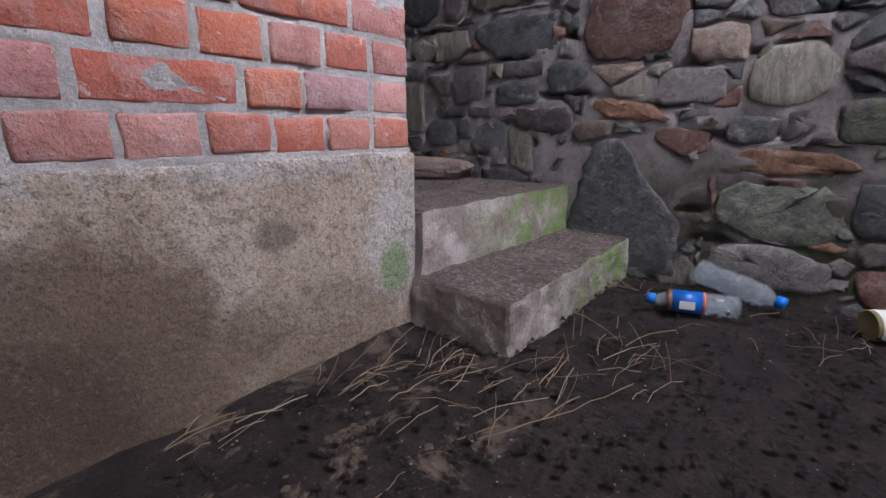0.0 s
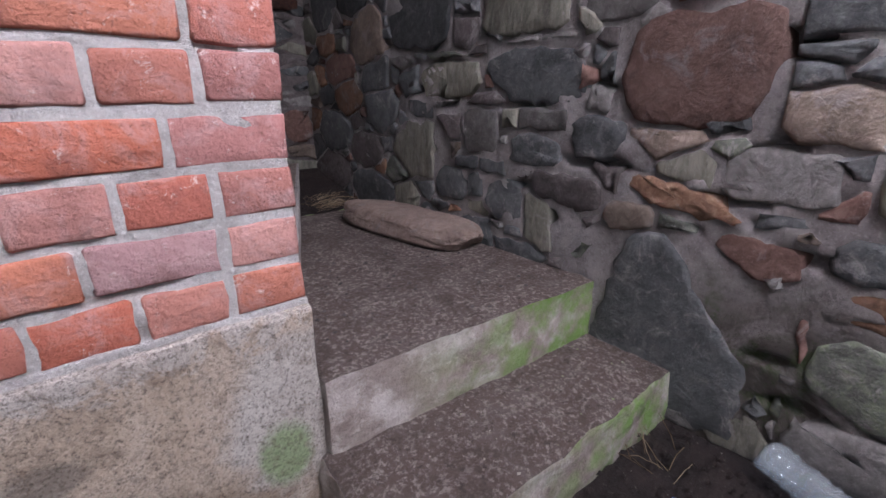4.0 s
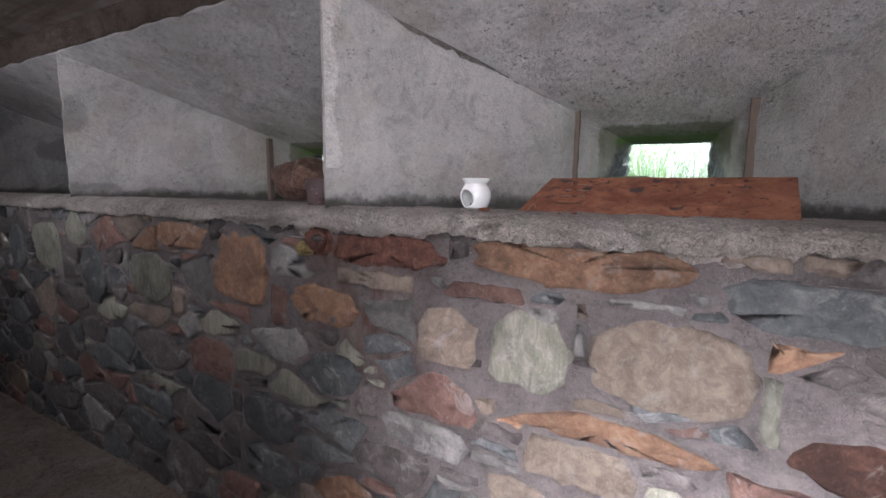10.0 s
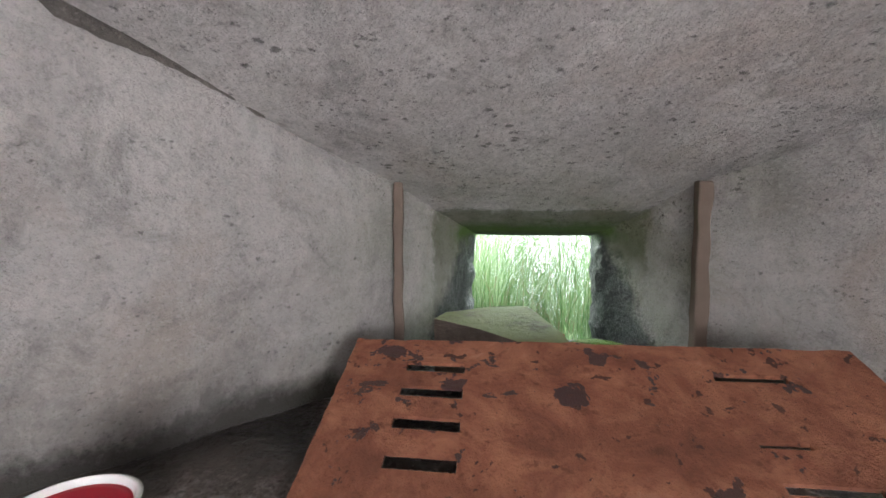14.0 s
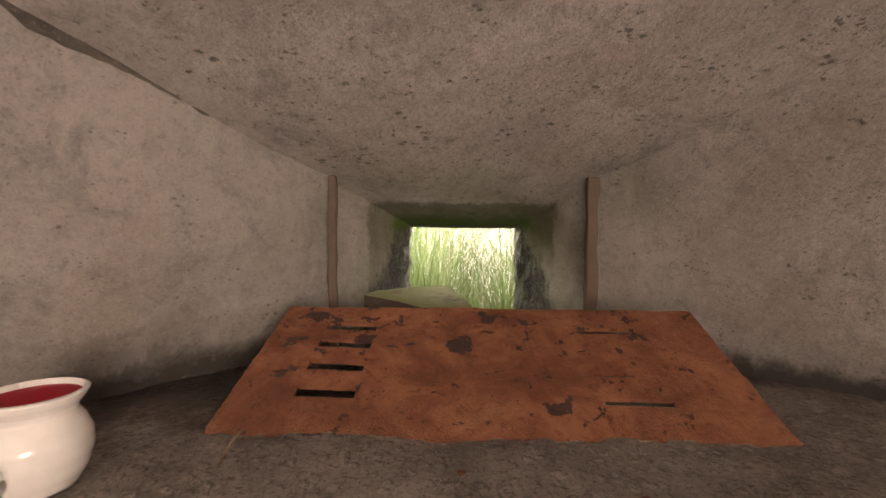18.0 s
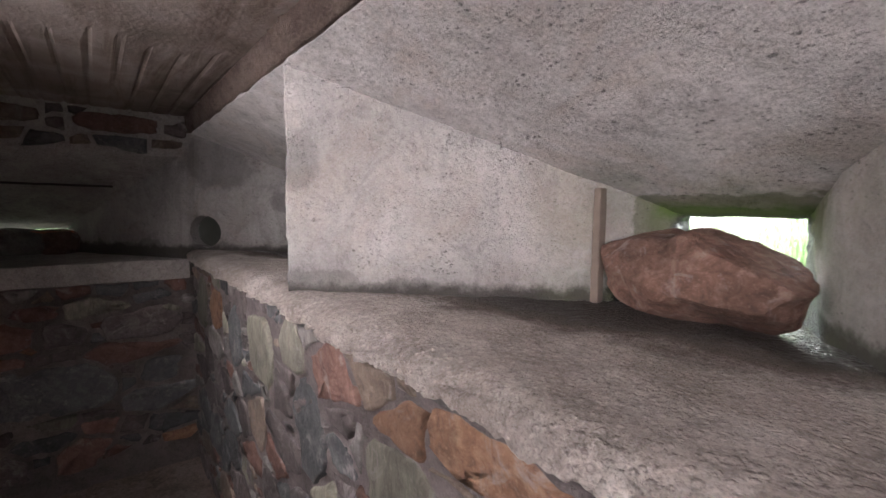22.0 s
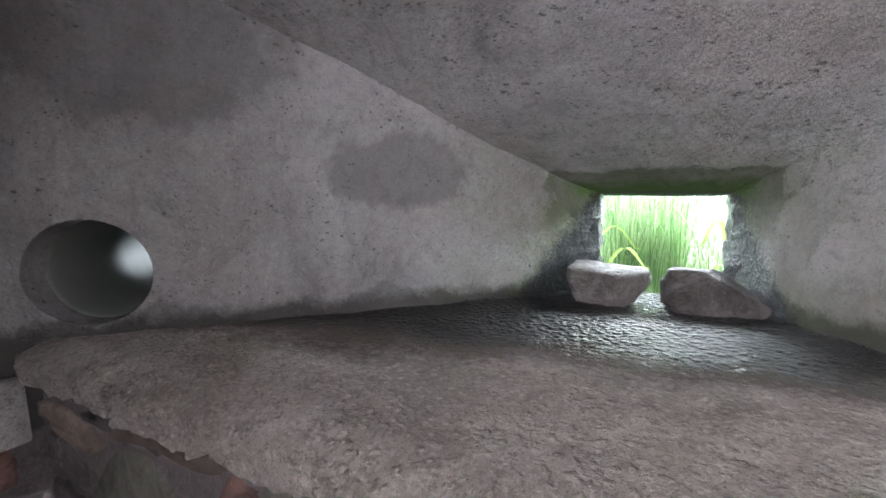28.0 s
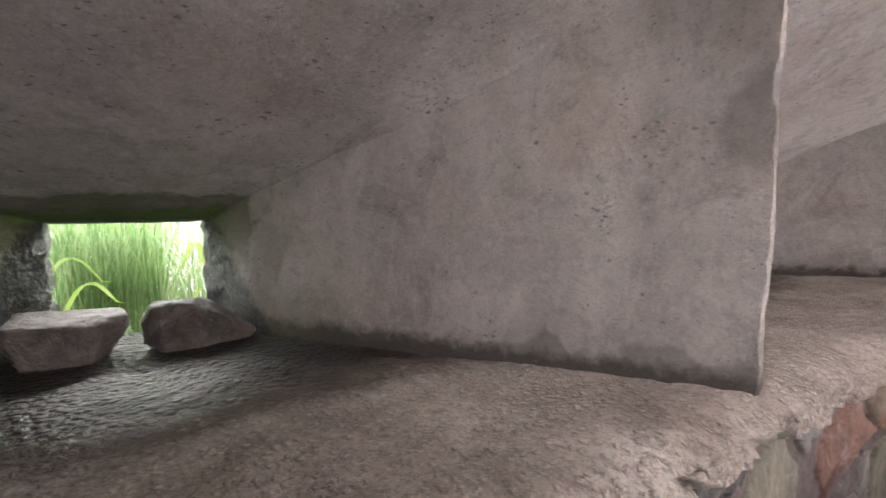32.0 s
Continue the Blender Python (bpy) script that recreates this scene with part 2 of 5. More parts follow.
def make_ledge():
    """Worn gravelly concrete: pale and dry along its lip, darkened by damp and painted-in shade, then wet towards the
    mouths of the embrasures.
    """
    m = Mat("concrete_ledge", 0.92, spec=0.3)
    m.colours(m.noise(5, 7, 0.72, 0.6), [(0.3, (0.46, 0.40, 0.36)), (0.5, (0.70, 0.62, 0.57)), (0.7, (0.84, 0.77, 0.72))])
    m.over(m.span(m.noise(9, 6, 0.75, 1.0, shift=7.7), 0.53, 0.66), (0.28, 0.235, 0.205), amount=0.5)
    m.over(m.span(m.noise(2.2, 5, 0.65, 0.8, shift=1.3), 0.50, 0.64), (0.36, 0.30, 0.25), amount=0.45)
    m.over(m.span(m.noise(60, 6, 0.8), 0.48, 0.64), (0.17, 0.14, 0.12), amount=0.5)
    m.over(m.span(m.noise(150, 4, 0.7, shift=8), 0.53, 0.62), (0.85, 0.80, 0.76), amount=0.45)
    m.over(m.span(m.noise(230, 3, 0.7, shift=3), 0.55, 0.63), (0.10, 0.08, 0.07), amount=0.45)
    stone = m.span(m.math("ADD", m.voronoi(75), m.span(m.noise(90, 3, 0.6, shift=2), 0.3, 0.7, -0.2, 0.2)), 0.45, 0.2)
    show = m.span(m.noise(6, 4, 0.7, shift=9), 0.40, 0.6)
    m.over(m.math("MULTIPLY", m.math("SUBTRACT", 1.0, stone), show), (0.20, 0.165, 0.14), amount=0.4)
    y, a = m.math("MULTIPLY", m.axis(1, 0, 10), 10.0), m.axis(0, -5, 5)
    bay = m.math("FRACT", m.math("DIVIDE", m.math("SUBTRACT", m.math("MULTIPLY", a, 10.0), 2.0), 1.6), 0.0)
    line = m.math("ADD", m.math("MULTIPLY", bay, 0.26), m.span(a, 0.34, 0.38, 2.69, 2.755))
    d = m.math("ADD", m.math("SUBTRACT", y, line), m.span(m.noise(4.5, 5, 0.65, 0.4, shift=6), 0.3, 0.7, -0.07, 0.07))
    d = m.math("ADD", d, m.span(m.noise(70, 4, 0.75, shift=1), 0.3, 0.7, -0.035, 0.035))
    # damp tone, with the shade behind the lit front strip painted in
    m.over(m.span(d, -0.05, 0.05), (0.115, 0.09, 0.075), amount=0.80)
    w = m.math("MULTIPLY", m.span(d, 0.04, 0.16), m.span(a, 0.33, 0.40, 1.0, 0.75))
    m.over(w, (0.016, 0.015, 0.015), amount=0.92)
    m.roughness(m.span(w, 0.1, 0.8, 0.92, 0.30))
    m.relief(m.noise(140, 5, 0.8), 0.014).relief(m.noise(34, 6, 0.78), 0.036).relief(stone, 0.015)
    m.relief(m.math("MULTIPLY", w, m.math("ADD", m.span(m.voronoi(70), 0.0, 0.6, 1.0, 0.0), m.noise(110, 3, 0.6, shift=13))), 0.013)
    return m.done()


def rock(name, c0, c1, c2, rough=0.8, grain=26, streak=None):
    """Natural stone: three tones that wander, grain, each stone a little lighter or darker."""
    m = Mat(name, rough, spec=0.35)
    m.colours(m.noise(grain, 6, 0.7, 0.8, streak), [(0.3, c0), (0.5, c1), (0.7, c2)])
    m.over(m.span(m.noise(6, 4, 0.65, 0.4, shift=4.4), 0.5, 0.68), tuple(c * 0.45 for c in c0), amount=0.6)
    m.over(m.span(m.noise(140, 3, 0.6), 0.58, 0.7), tuple(min(1, c * 1.5 + 0.03) for c in c2), amount=0.22)
    m.over(m.span(m.noise(11, 6, 0.75, 0.8, shift=12), 0.56, 0.66), (0.30, 0.275, 0.27), amount=0.55)
    v = m.span(m.random(), 0, 1, 0.6, 1.25)
    hs = m.nt.nodes.new("ShaderNodeHueSaturation")
    m.link(v, hs.inputs["Value"])
    m.link(m.col, hs.inputs["Color"])
    m.col = hs.outputs["Color"]
    m.relief(m.noise(grain * 3.5, 6, 0.75), 0.006).relief(m.noise(grain * 0.6, 5, 0.65, 0.5, streak), 0.016)
    return m.done()


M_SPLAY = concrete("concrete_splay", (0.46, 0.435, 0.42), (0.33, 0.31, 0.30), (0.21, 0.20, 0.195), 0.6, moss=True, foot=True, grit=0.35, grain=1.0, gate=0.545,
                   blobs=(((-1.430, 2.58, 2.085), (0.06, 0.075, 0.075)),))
# the splay's concrete in a darker tone, for the corner pier
M_CORNER = concrete("concrete_corner", (0.36, 0.345, 0.335), (0.25, 0.235, 0.23), (0.17, 0.162, 0.16), 0.8, moss=True, foot=True, grit=0.5,
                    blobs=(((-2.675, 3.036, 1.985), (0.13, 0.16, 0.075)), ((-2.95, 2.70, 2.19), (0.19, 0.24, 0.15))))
M_SOFFIT = concrete("concrete_soffit", (0.64, 0.61, 0.60), (0.47, 0.45, 0.44), (0.24, 0.23, 0.225), 0.75, moss=True, grain=1.3, grit=0.5, gate=0.52)
M_LEDGE = make_ledge()
M_FLOOR = concrete("concrete_floor", (0.34, 0.275, 0.24), (0.18, 0.14, 0.122), (0.085, 0.066, 0.058), 0.8, grain=2.8, grit=1.2)
M_KERB = concrete("concrete_kerb", (0.46, 0.42, 0.40), (0.30, 0.27, 0.26), (0.20, 0.17, 0.16), 0.5)
M_LINTEL = concrete("concrete_lintel", (0.38, 0.36, 0.345), (0.24, 0.225, 0.215), (0.14, 0.13, 0.122), 0.6)


def make_step():
    m = Mat("concrete_step", 0.9)
    m.colours(m.noise(8, 6, 0.7), [(0.3, (0.17, 0.13, 0.11)), (0.5, (0.36, 0.30, 0.27)), (0.68, (0.62, 0.57, 0.54))])
    nz = m.nt.nodes.new("ShaderNodeSeparateXYZ")
    m.link(m.geo.outputs["Normal"], nz.inputs[0])
    up = m.span(nz.outputs[2], 0.5, 0.8)
    m.over(m.math("MULTIPLY", up, m.span(m.noise(13, 6, 0.75, shift=2), 0.1, 0.42)), (0.07, 0.047, 0.04), amount=0.9)
    m.over(m.math("MULTIPLY", up, m.span(m.noise(75, 5, 0.8, shift=2), 0.5, 0.62)), (0.36, 0.31, 0.29), amount=0.7)
    m.over(m.math("MULTIPLY", up, m.span(m.noise(4.5, 6, 0.7, 0.8, shift=12), 0.46, 0.62)), (0.05, 0.034, 0.028), amount=0.65)
    m.over(m.math("MULTIPLY", up, m.span(m.noise(38, 5, 0.75, shift=22), 0.56, 0.64)), (0.045, 0.032, 0.028), amount=0.8)
    green = m.math("MULTIPLY", m.axis(0, 1.05, 1.5), m.math("SUBTRACT", 1.0, up))
    m.over(m.math("MULTIPLY", green, m.span(m.noise(11, 4, 0.6, shift=7), 0.38, 0.58)), (0.16, 0.30, 0.05), amount=0.85)
    m.relief(m.noise(90, 6, 0.8), 0.010).relief(m.noise(20, 5, 0.7), 0.018)
    return m.done()


def make_footing():
    m = Mat("concrete_footing", 0.92)
    m.colours(m.noise(4.2, 6, 0.65, 0.6), [(0.3, (0.34, 0.25, 0.185)), (0.5, (0.54, 0.43, 0.335)), (0.7, (0.68, 0.58, 0.49))])
    x, z = m.math("MULTIPLY", m.axis(0, -10, 10), 20.0), m.math("MULTIPLY", m.axis(2, -1, 9), 10.0)

    def near(cx, cz, rx, rz, wob, shift):
        """0 at the middle of an oval stain, 1 at its wandering edge."""
        a = m.math("DIVIDE", m.math("SUBTRACT", x, cx + 10), rx)
        b = m.math("DIVIDE", m.math("SUBTRACT", z, cz + 1), rz)
        r = m.math("SQRT", m.math("ADD", m.math("MULTIPLY", a, a), m.math("MULTIPLY", b, b)), 0)
        return m.math("ADD", r, m.span(m.noise(6, 6, 0.7, 0.8, shift=shift), 0.3, 0.7, -wob, wob))

    m.over(m.span(near(0.08, 0.13, 0.33, 0.26, 0.22, 1.2), 1.12, 0.86), (0.17, 0.108, 0.072), amount=0.85)
    m.over(m.span(near(0.02, 0.06, 0.30, 0.20, 0.25, 4.2), 1.2, 0.7), (0.095, 0.06, 0.042), amount=0.7)
    m.over(m.span(near(0.55, 0.06, 0.30, 0.15, 0.3, 5.5), 1.2, 0.75), (0.27, 0.19, 0.13), amount=0.6)
    m.over(m.span(near(0.86, 0.24, 0.14, 0.19, 0.28, 8.1), 1.1, 0.75), (0.62, 0.59, 0.56), amount=0.7)
    m.over(m.span(near(0.50, 0.315, 0.055, 0.03, 0.4, 3.3), 1.1, 0.7), (0.17, 0.145, 0.125), amount=0.7)
    m.over(m.span(near(0.40, 0.32, 0.06, 0.06, 0.4, 6.3), 1.1, 0.7), (0.58, 0.50, 0.43), amount=0.5)
    m.over(m.span(near(0.82, 0.18, 0.05, 0.075, 0.35, 9.4), 1.15, 0.7), (0.22, 0.36, 0.12), amount=0.7)
    band = m.math("ADD", m.axis(2, 0.36, 0.47), m.span(m.noise(9, 6, 0.75, 0.5, shift=6), 0.3, 0.7, -0.5, 0.5))
    m.over(m.span(band, 0.55, 0.75), (0.64, 0.60, 0.57), amount=0.7)
    m.over(m.span(m.noise(14, 6, 0.75, 0.8, shift=13), 0.54, 0.64), (0.22, 0.15, 0.105), amount=0.5)
    m.over(m.span(m.noise(75, 4, 0.8), 0.5, 0.66), (0.15, 0.115, 0.09), amount=0.6)
    m.over(m.span(m.noise(190, 3, 0.7, shift=5), 0.55, 0.63), (0.08, 0.06, 0.048), amount=0.6)
    m.over(m.span(m.noise(120, 3, 0.7, shift=9), 0.56, 0.64), (0.66, 0.60, 0.54), amount=0.12)
    m.relief(m.noise(120, 5, 0.8), 0.012).relief(m.noise(22, 5, 0.7), 0.018)
    return m.done()


def make_mortar(name, light, dark, rust=False, algae=False):
    m = Mat(name, 0.95, spec=0.2)
    m.colours(m.noise(7, 6, 0.7), [(0.3, dark), (0.55, light), (0.75, tuple(c * 1.15 for c in light))])
    m.over(m.span(m.noise(70, 4, 0.7), 0.5, 0.75), tuple(c * 0.55 for c in dark), amount=0.6)
    m.over(m.span(m.noise(2.1, 4, 0.6, shift=9), 0.5, 0.7), tuple(c * 0.6 for c in dark), amount=0.45)
    m.over(m.span(m.noise(180, 3, 0.7, shift=4), 0.55, 0.65), tuple(min(1, c * 1.5) for c in light), amount=0.4)
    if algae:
        # darker foot of the wall in the entrance, with patches of green algae
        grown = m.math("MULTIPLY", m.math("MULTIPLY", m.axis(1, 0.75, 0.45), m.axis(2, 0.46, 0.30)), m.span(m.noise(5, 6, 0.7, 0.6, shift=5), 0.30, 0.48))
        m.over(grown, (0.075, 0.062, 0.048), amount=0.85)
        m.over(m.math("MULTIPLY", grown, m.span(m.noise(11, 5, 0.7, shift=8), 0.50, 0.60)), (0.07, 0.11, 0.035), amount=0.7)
    if rust:
        # iron stain that has run down under the rusted stones
        run = m.math("MULTIPLY", m.math("MULTIPLY", m.axis(0, 0.02, 0.16), m.axis(0, 0.58, 0.36)), m.math("MULTIPLY", m.axis(2, 1.05, 1.40), m.span(m.noise(9, 5, 0.7, 0.5, (1, 1, 0.35), shift=3), 0.38, 0.6)))
        m.over(run, (0.13, 0.055, 0.036), amount=0.8)
    m.relief(m.noise(110, 6, 0.8), 0.014).relief(m.noise(30, 6, 0.8), 0.034)
    return m.done()


def make_brick():
    m = Mat("brick", 0.85)
    m.colours(m.random(), [(0.0, (0.42, 0.125, 0.085)), (0.2, (0.50, 0.16, 0.095)), (0.36, (0.36, 0.15, 0.125)), (0.5, (0.50, 0.26, 0.23)), (0.66, (0.42, 0.13, 0.09)), (0.8, (0.40, 0.25, 0.26)), (0.9, (0.52, 0.17, 0.085)), (1.0, (0.27, 0.14, 0.15))])
    m.over(m.span(m.noise(16, 5, 0.7, 0.6), 0.48, 0.68), (0.50, 0.34, 0.33), amount=0.6)
    m.over(m.span(m.noise(9, 5, 0.7, 0.4, shift=5), 0.52, 0.7), (0.17, 0.07, 0.06), amount=0.55)
    m.over(m.span(m.noise(34, 6, 0.8, 0.5, shift=15), 0.60, 0.66), (0.68, 0.58, 0.54), amount=0.6)
    m.over(m.span(m.noise(120, 3, 0.7, shift=2), 0.62, 0.68), (0.12, 0.05, 0.045), amount=0.5)
    m.relief(m.noise(110, 6, 0.75), 0.005).relief(m.noise(26, 5, 0.7), 0.010)
    return m.done()


def make_soil():
    m = Mat("soil", 0.8, spec=0.35)
    m.colours(m.noise(9, 6, 0.75), [(0.3, (0.007, 0.004, 0.004)), (0.5, (0.019, 0.012, 0.011)), (0.7, (0.044, 0.029, 0.026))])
    dry = m.math("MULTIPLY", m.span(m.noise(6.5, 6, 0.72, 0.4, shift=9.7), 0.52, 0.60), m.math("MULTIPLY", m.axis(0, 1.0, 0.6), m.axis(1, 0.2, 0.4)))
    m.over(dry, (0.19, 0.145, 0.105), amount=0.75)
    m.over(m.span(m.noise(150, 2, 0.6), 0.64, 0.72), (0.17, 0.15, 0.14), amount=0.45)
    m.relief(m.noise(120, 6, 0.8), 0.007).relief(m.noise(32, 6, 0.75), 0.018)
    return m.done()


def make_ceiling():
    m = Mat("ceiling_concrete", 0.95)
    m.colours(m.noise(3.0, 5, 0.6, 0.7), [(0.32, (0.16, 0.13, 0.112)), (0.52, (0.28, 0.235, 0.21)), (0.7, (0.40, 0.35, 0.32))])
    m.over(m.span(m.noise(4, 5, 0.7, 0.5, (0.3, 3, 1)), 0.5, 0.65), (0.10, 0.06, 0.045), amount=0.6)
    m.relief(m.noise(40, 5, 0.7), 0.006)
    return m.done()


def make_rust():
    m = Mat("rusty_steel", 0.82, metal=0.0, spec=0.35)
    m.colours(m.noise(13, 7, 0.72, 0.5), [(0.28, (0.17, 0.062, 0.042)), (0.46, (0.30, 0.112, 0.066)), (0.6, (0.42, 0.172, 0.100)), (0.74, (0.53, 0.28, 0.18))])
    dark = m.span(m.math("ADD", m.noise(17, 5, 0.62, 0.3, shift=11.6), m.span(m.axis(1, 2.80, 3.06), 0, 1, -0.075, 0.055)), 0.600, 0.612)
    m.over(dark, (0.045, 0.026, 0.03), amount=0.9)
    m.over(m.span(m.noise(60, 4, 0.7, shift=2), 0.56, 0.7), (0.10, 0.035, 0.02), amount=0.6)
    m.over(m.span(m.noise(42, 5, 0.6, 0.5, shift=21), 0.63, 0.65), (0.05, 0.024, 0.024), amount=0.85)
    m.over(m.span(m.noise(5, 5, 0.65, 0.8, shift=31), 0.50, 0.66), (0.16, 0.055, 0.033), amount=0.55)
    m.relief(m.noise(95, 6, 0.75), 0.006).relief(m.noise(240, 3, 0.7, shift=5), 0.003).relief(dark, -0.002)
    m.roughness(m.span(dark, 0, 1, 0.85, 0.6))
    return m.done()


def plain(name, c, rough=0.4, spec=0.5, **more):
    m = Mat(name, rough, spec=spec)
    m.colours(m.noise(30, 4, 0.6), [(0.3, tuple(x * 0.88 for x in c)), (0.7, c)])
    for key, v in more.items():
        m.b.inputs[key.replace("_", " ").title() if key != "ior" else "IOR"].default_value = v
    return m.done()


M_STEP, M_FOOTING, M_BRICK, M_SOIL, M_CEILING, M_RUST = make_step(), make_footing(), make_brick(), make_soil(), make_ceiling(), make_rust()
M_MORTAR = make_mortar("lime_mortar", (0.25, 0.215, 0.21), (0.14, 0.12, 0.117), rust=True)
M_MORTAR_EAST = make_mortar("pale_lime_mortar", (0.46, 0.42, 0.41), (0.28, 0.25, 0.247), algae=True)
M_BRICK_MORTAR = make_mortar("brick_mortar", (0.80, 0.76, 0.74), (0.62, 0.57, 0.55))
SLATE = rock("slate_stone", (0.05, 0.052, 0.055), (0.085, 0.088, 0.09), (0.14, 0.14, 0.14))
PURPLE = rock("purple_stone", (0.06, 0.048, 0.048), (0.105, 0.088, 0.085), (0.17, 0.15, 0.145))
OLIVE = rock("olive_stone", (0.11, 0.105, 0.085), (0.19, 0.18, 0.145), (0.28, 0.265, 0.22), streak=(1.5, 1.5, 0.5))
TAN = rock("tan_stone", (0.12, 0.09, 0.072), (0.195, 0.15, 0.12), (0.28, 0.225, 0.185))
ORANGE = rock("orange_stone", (0.11, 0.065, 0.045), (0.23, 0.125, 0.078), (0.33, 0.22, 0.15))
RED = rock("red_stone", (0.095, 0.05, 0.042), (0.16, 0.09, 0.073), (0.23, 0.145, 0.12))
MAROON = rock("rust_stained_stone", (0.04, 0.018, 0.014), (0.09, 0.036, 0.026), (0.17, 0.08, 0.055), grain=40)
GREY = rock("grey_stone", (0.11, 0.10, 0.095), (0.175, 0.163, 0.155), (0.26, 0.243, 0.235))
MOSSY = rock("mossy_stone", (0.06, 0.062, 0.055), (0.12, 0.125, 0.105), (0.18, 0.21, 0.13))


# ---- building blocks ----
def link_mesh(name, me, parent=None, material=None, label=""):
    ob = new(name, me)
    if material is not None and not me.materials:
        me.materials.append(material)
    if parent is not None:
        ob.parent = parent
    if label:
        ob["label"] = label
    return ob


def mesh(name, verts, faces, material, parent=None, label="", smooth=False):
    me = bpy.data.meshes.new(name)
    me.from_pydata([tuple(v) for v in verts], [], faces)
    if smooth:
        me.polygons.foreach_set("use_smooth", [True] * len(me.polygons))
    return link_mesh(name, me, parent, material, label)


def part(name, bm, material, parent=None, label="", smooth=False):
    me = bpy.data.meshes.new(name)
    bm.normal_update()
    bm.to_mesh(me)
    bm.free()
    if smooth:
        me.polygons.foreach_set("use_smooth", [True] * len(me.polygons))
    return link_mesh(name, me, parent, material, label)


def thing(name, label, category, m=None, group="", kind=""):
    ob = new(name)
    ob.empty_display_size = 0.05
    if m is not None:
        ob.matrix_world = m
    return tagged(ob, label, category, group, kind)


def rough_at(p, amp, scale, seed=0.0):
    v = Vector(p) * scale + Vector((seed, seed * 0.37, -seed))
    return noise.noise_vector(v) * amp + noise.noise_vector(v * 3.7) * amp * 0.35


def crumple(bm, amp, scale, seed=0.0):
    for v in bm.verts:
        v.co += rough_at(v.co, amp, scale, seed)


def prism(poly, z0, z1, step, amp, scale=5.0, top=None):
    """A solid over a plan, its sides cut fine and roughened; top(x, y) may give the height of its upper rim."""
    bm = bmesh.new()
    ring = []
    for k, a in enumerate(poly):
        b = poly[(k + 1) % len(poly)]
        n = max(1, int(math.dist(a, b) / step))
        ring += [(a[0] + (b[0] - a[0]) * i / n, a[1] + (b[1] - a[1]) * i / n) for i in range(n)]
    rows = max(1, int((z1 - z0) / step))
    grid = []
    for r in range(rows + 1):
        line = []
        for x, y in ring:
            hi = top(x, y) if top else z1
            line.append(bm.verts.new((x, y, z0 + (hi - z0) * r / rows)))
        grid.append(line)
    for r in range(rows):
        for k in range(len(ring)):
            j = (k + 1) % len(ring)
            bm.faces.new((grid[r][k], grid[r][j], grid[r + 1][j], grid[r + 1][k]))
    bm.faces.new(grid[-1])
    bm.faces.new(grid[0][::-1])
    crumple(bm, amp, scale)
    bmesh.ops.recalc_face_normals(bm, faces=bm.faces)
    return bm


def block(x0, x1, y0, y1, z0, z1, step=0.1, amp=0.004, scale=6.0, bevel=0.008, seed=0.0):
    """A box with softened, slightly worn edges, its faces cut fine."""
    bm = bmesh.new()
    bmesh.ops.create_cube(bm, size=1.0, matrix=Matrix.Translation(((x0 + x1) / 2, (y0 + y1) / 2, (z0 + z1) / 2)) @ Matrix.Diagonal((x1 - x0, y1 - y0, z1 - z0, 1)))
    if bevel:
        bmesh.ops.bevel(bm, geom=bm.edges[:], offset=bevel, segments=2, profile=0.6, affect="EDGES")
    for axis, lo, hi in ((0, x0, x1), (1, y0, y1), (2, z0, z1)):
        n = int((hi - lo) / step)
        for i in range(1, n):
            co, no = Vector(), Vector()
            co[axis], no[axis] = lo + (hi - lo) * i / n, 1
            bmesh.ops.bisect_plane(bm, geom=bm.verts[:] + bm.edges[:] + bm.faces[:], plane_co=co, plane_no=no)
    crumple(bm, amp, scale, seed)
    return bm


def sheet(fn, nu, nv, depth):
    """A closed slab under a surface fn(u, v), u and v from 0 to 1; depth is the vector to its back."""
    bm = bmesh.new()
    front = [[bm.verts.new(fn(i / nu, j / nv)) for i in range(nu + 1)] for j in range(nv + 1)]
    d = Vector(depth)
    for j in range(nv):
        for i in range(nu):
            bm.faces.new((front[j][i], front[j][i + 1], front[j + 1][i + 1], front[j + 1][i]))
    rim = front[0][:] + [r[-1] for r in front[1:]] + front[-1][-2::-1] + [r[0] for r in front[-2:0:-1]]
    back = [bm.verts.new(v.co + d) for v in rim]
    for k in range(len(rim)):
        j = (k + 1) % len(rim)
        bm.faces.new((rim[j], rim[k], back[k], back[j]))
    bm.faces.new(back[::-1])
    bmesh.ops.recalc_face_normals(bm, faces=bm.faces)
    return bm


def revolve(profile, n=40):
    """A turned body from (radius, height) pairs, closed where the radius is nought."""
    bm = bmesh.new()
    rings = []
    for r, z in profile:
        rings.append([bm.verts.new((0, 0, z))] if r < 1e-6 else [bm.verts.new((r * math.cos(2 * math.pi * k / n), r * math.sin(2 * math.pi * k / n), z)) for k in range(n)])
    for a, b in zip(rings, rings[1:]):
        for k in range(n):
            j = (k + 1) % n
            if len(a) == 1 and len(b) > 1:
                bm.faces.new((a[0], b[j], b[k]))
            elif len(b) == 1 and len(a) > 1:
                bm.faces.new((a[k], a[j], b[0]))
            elif len(a) > 1:
                bm.faces.new((a[k], a[j], b[j], b[k]))
    bmesh.ops.recalc_face_normals(bm, faces=bm.faces)
    return bm


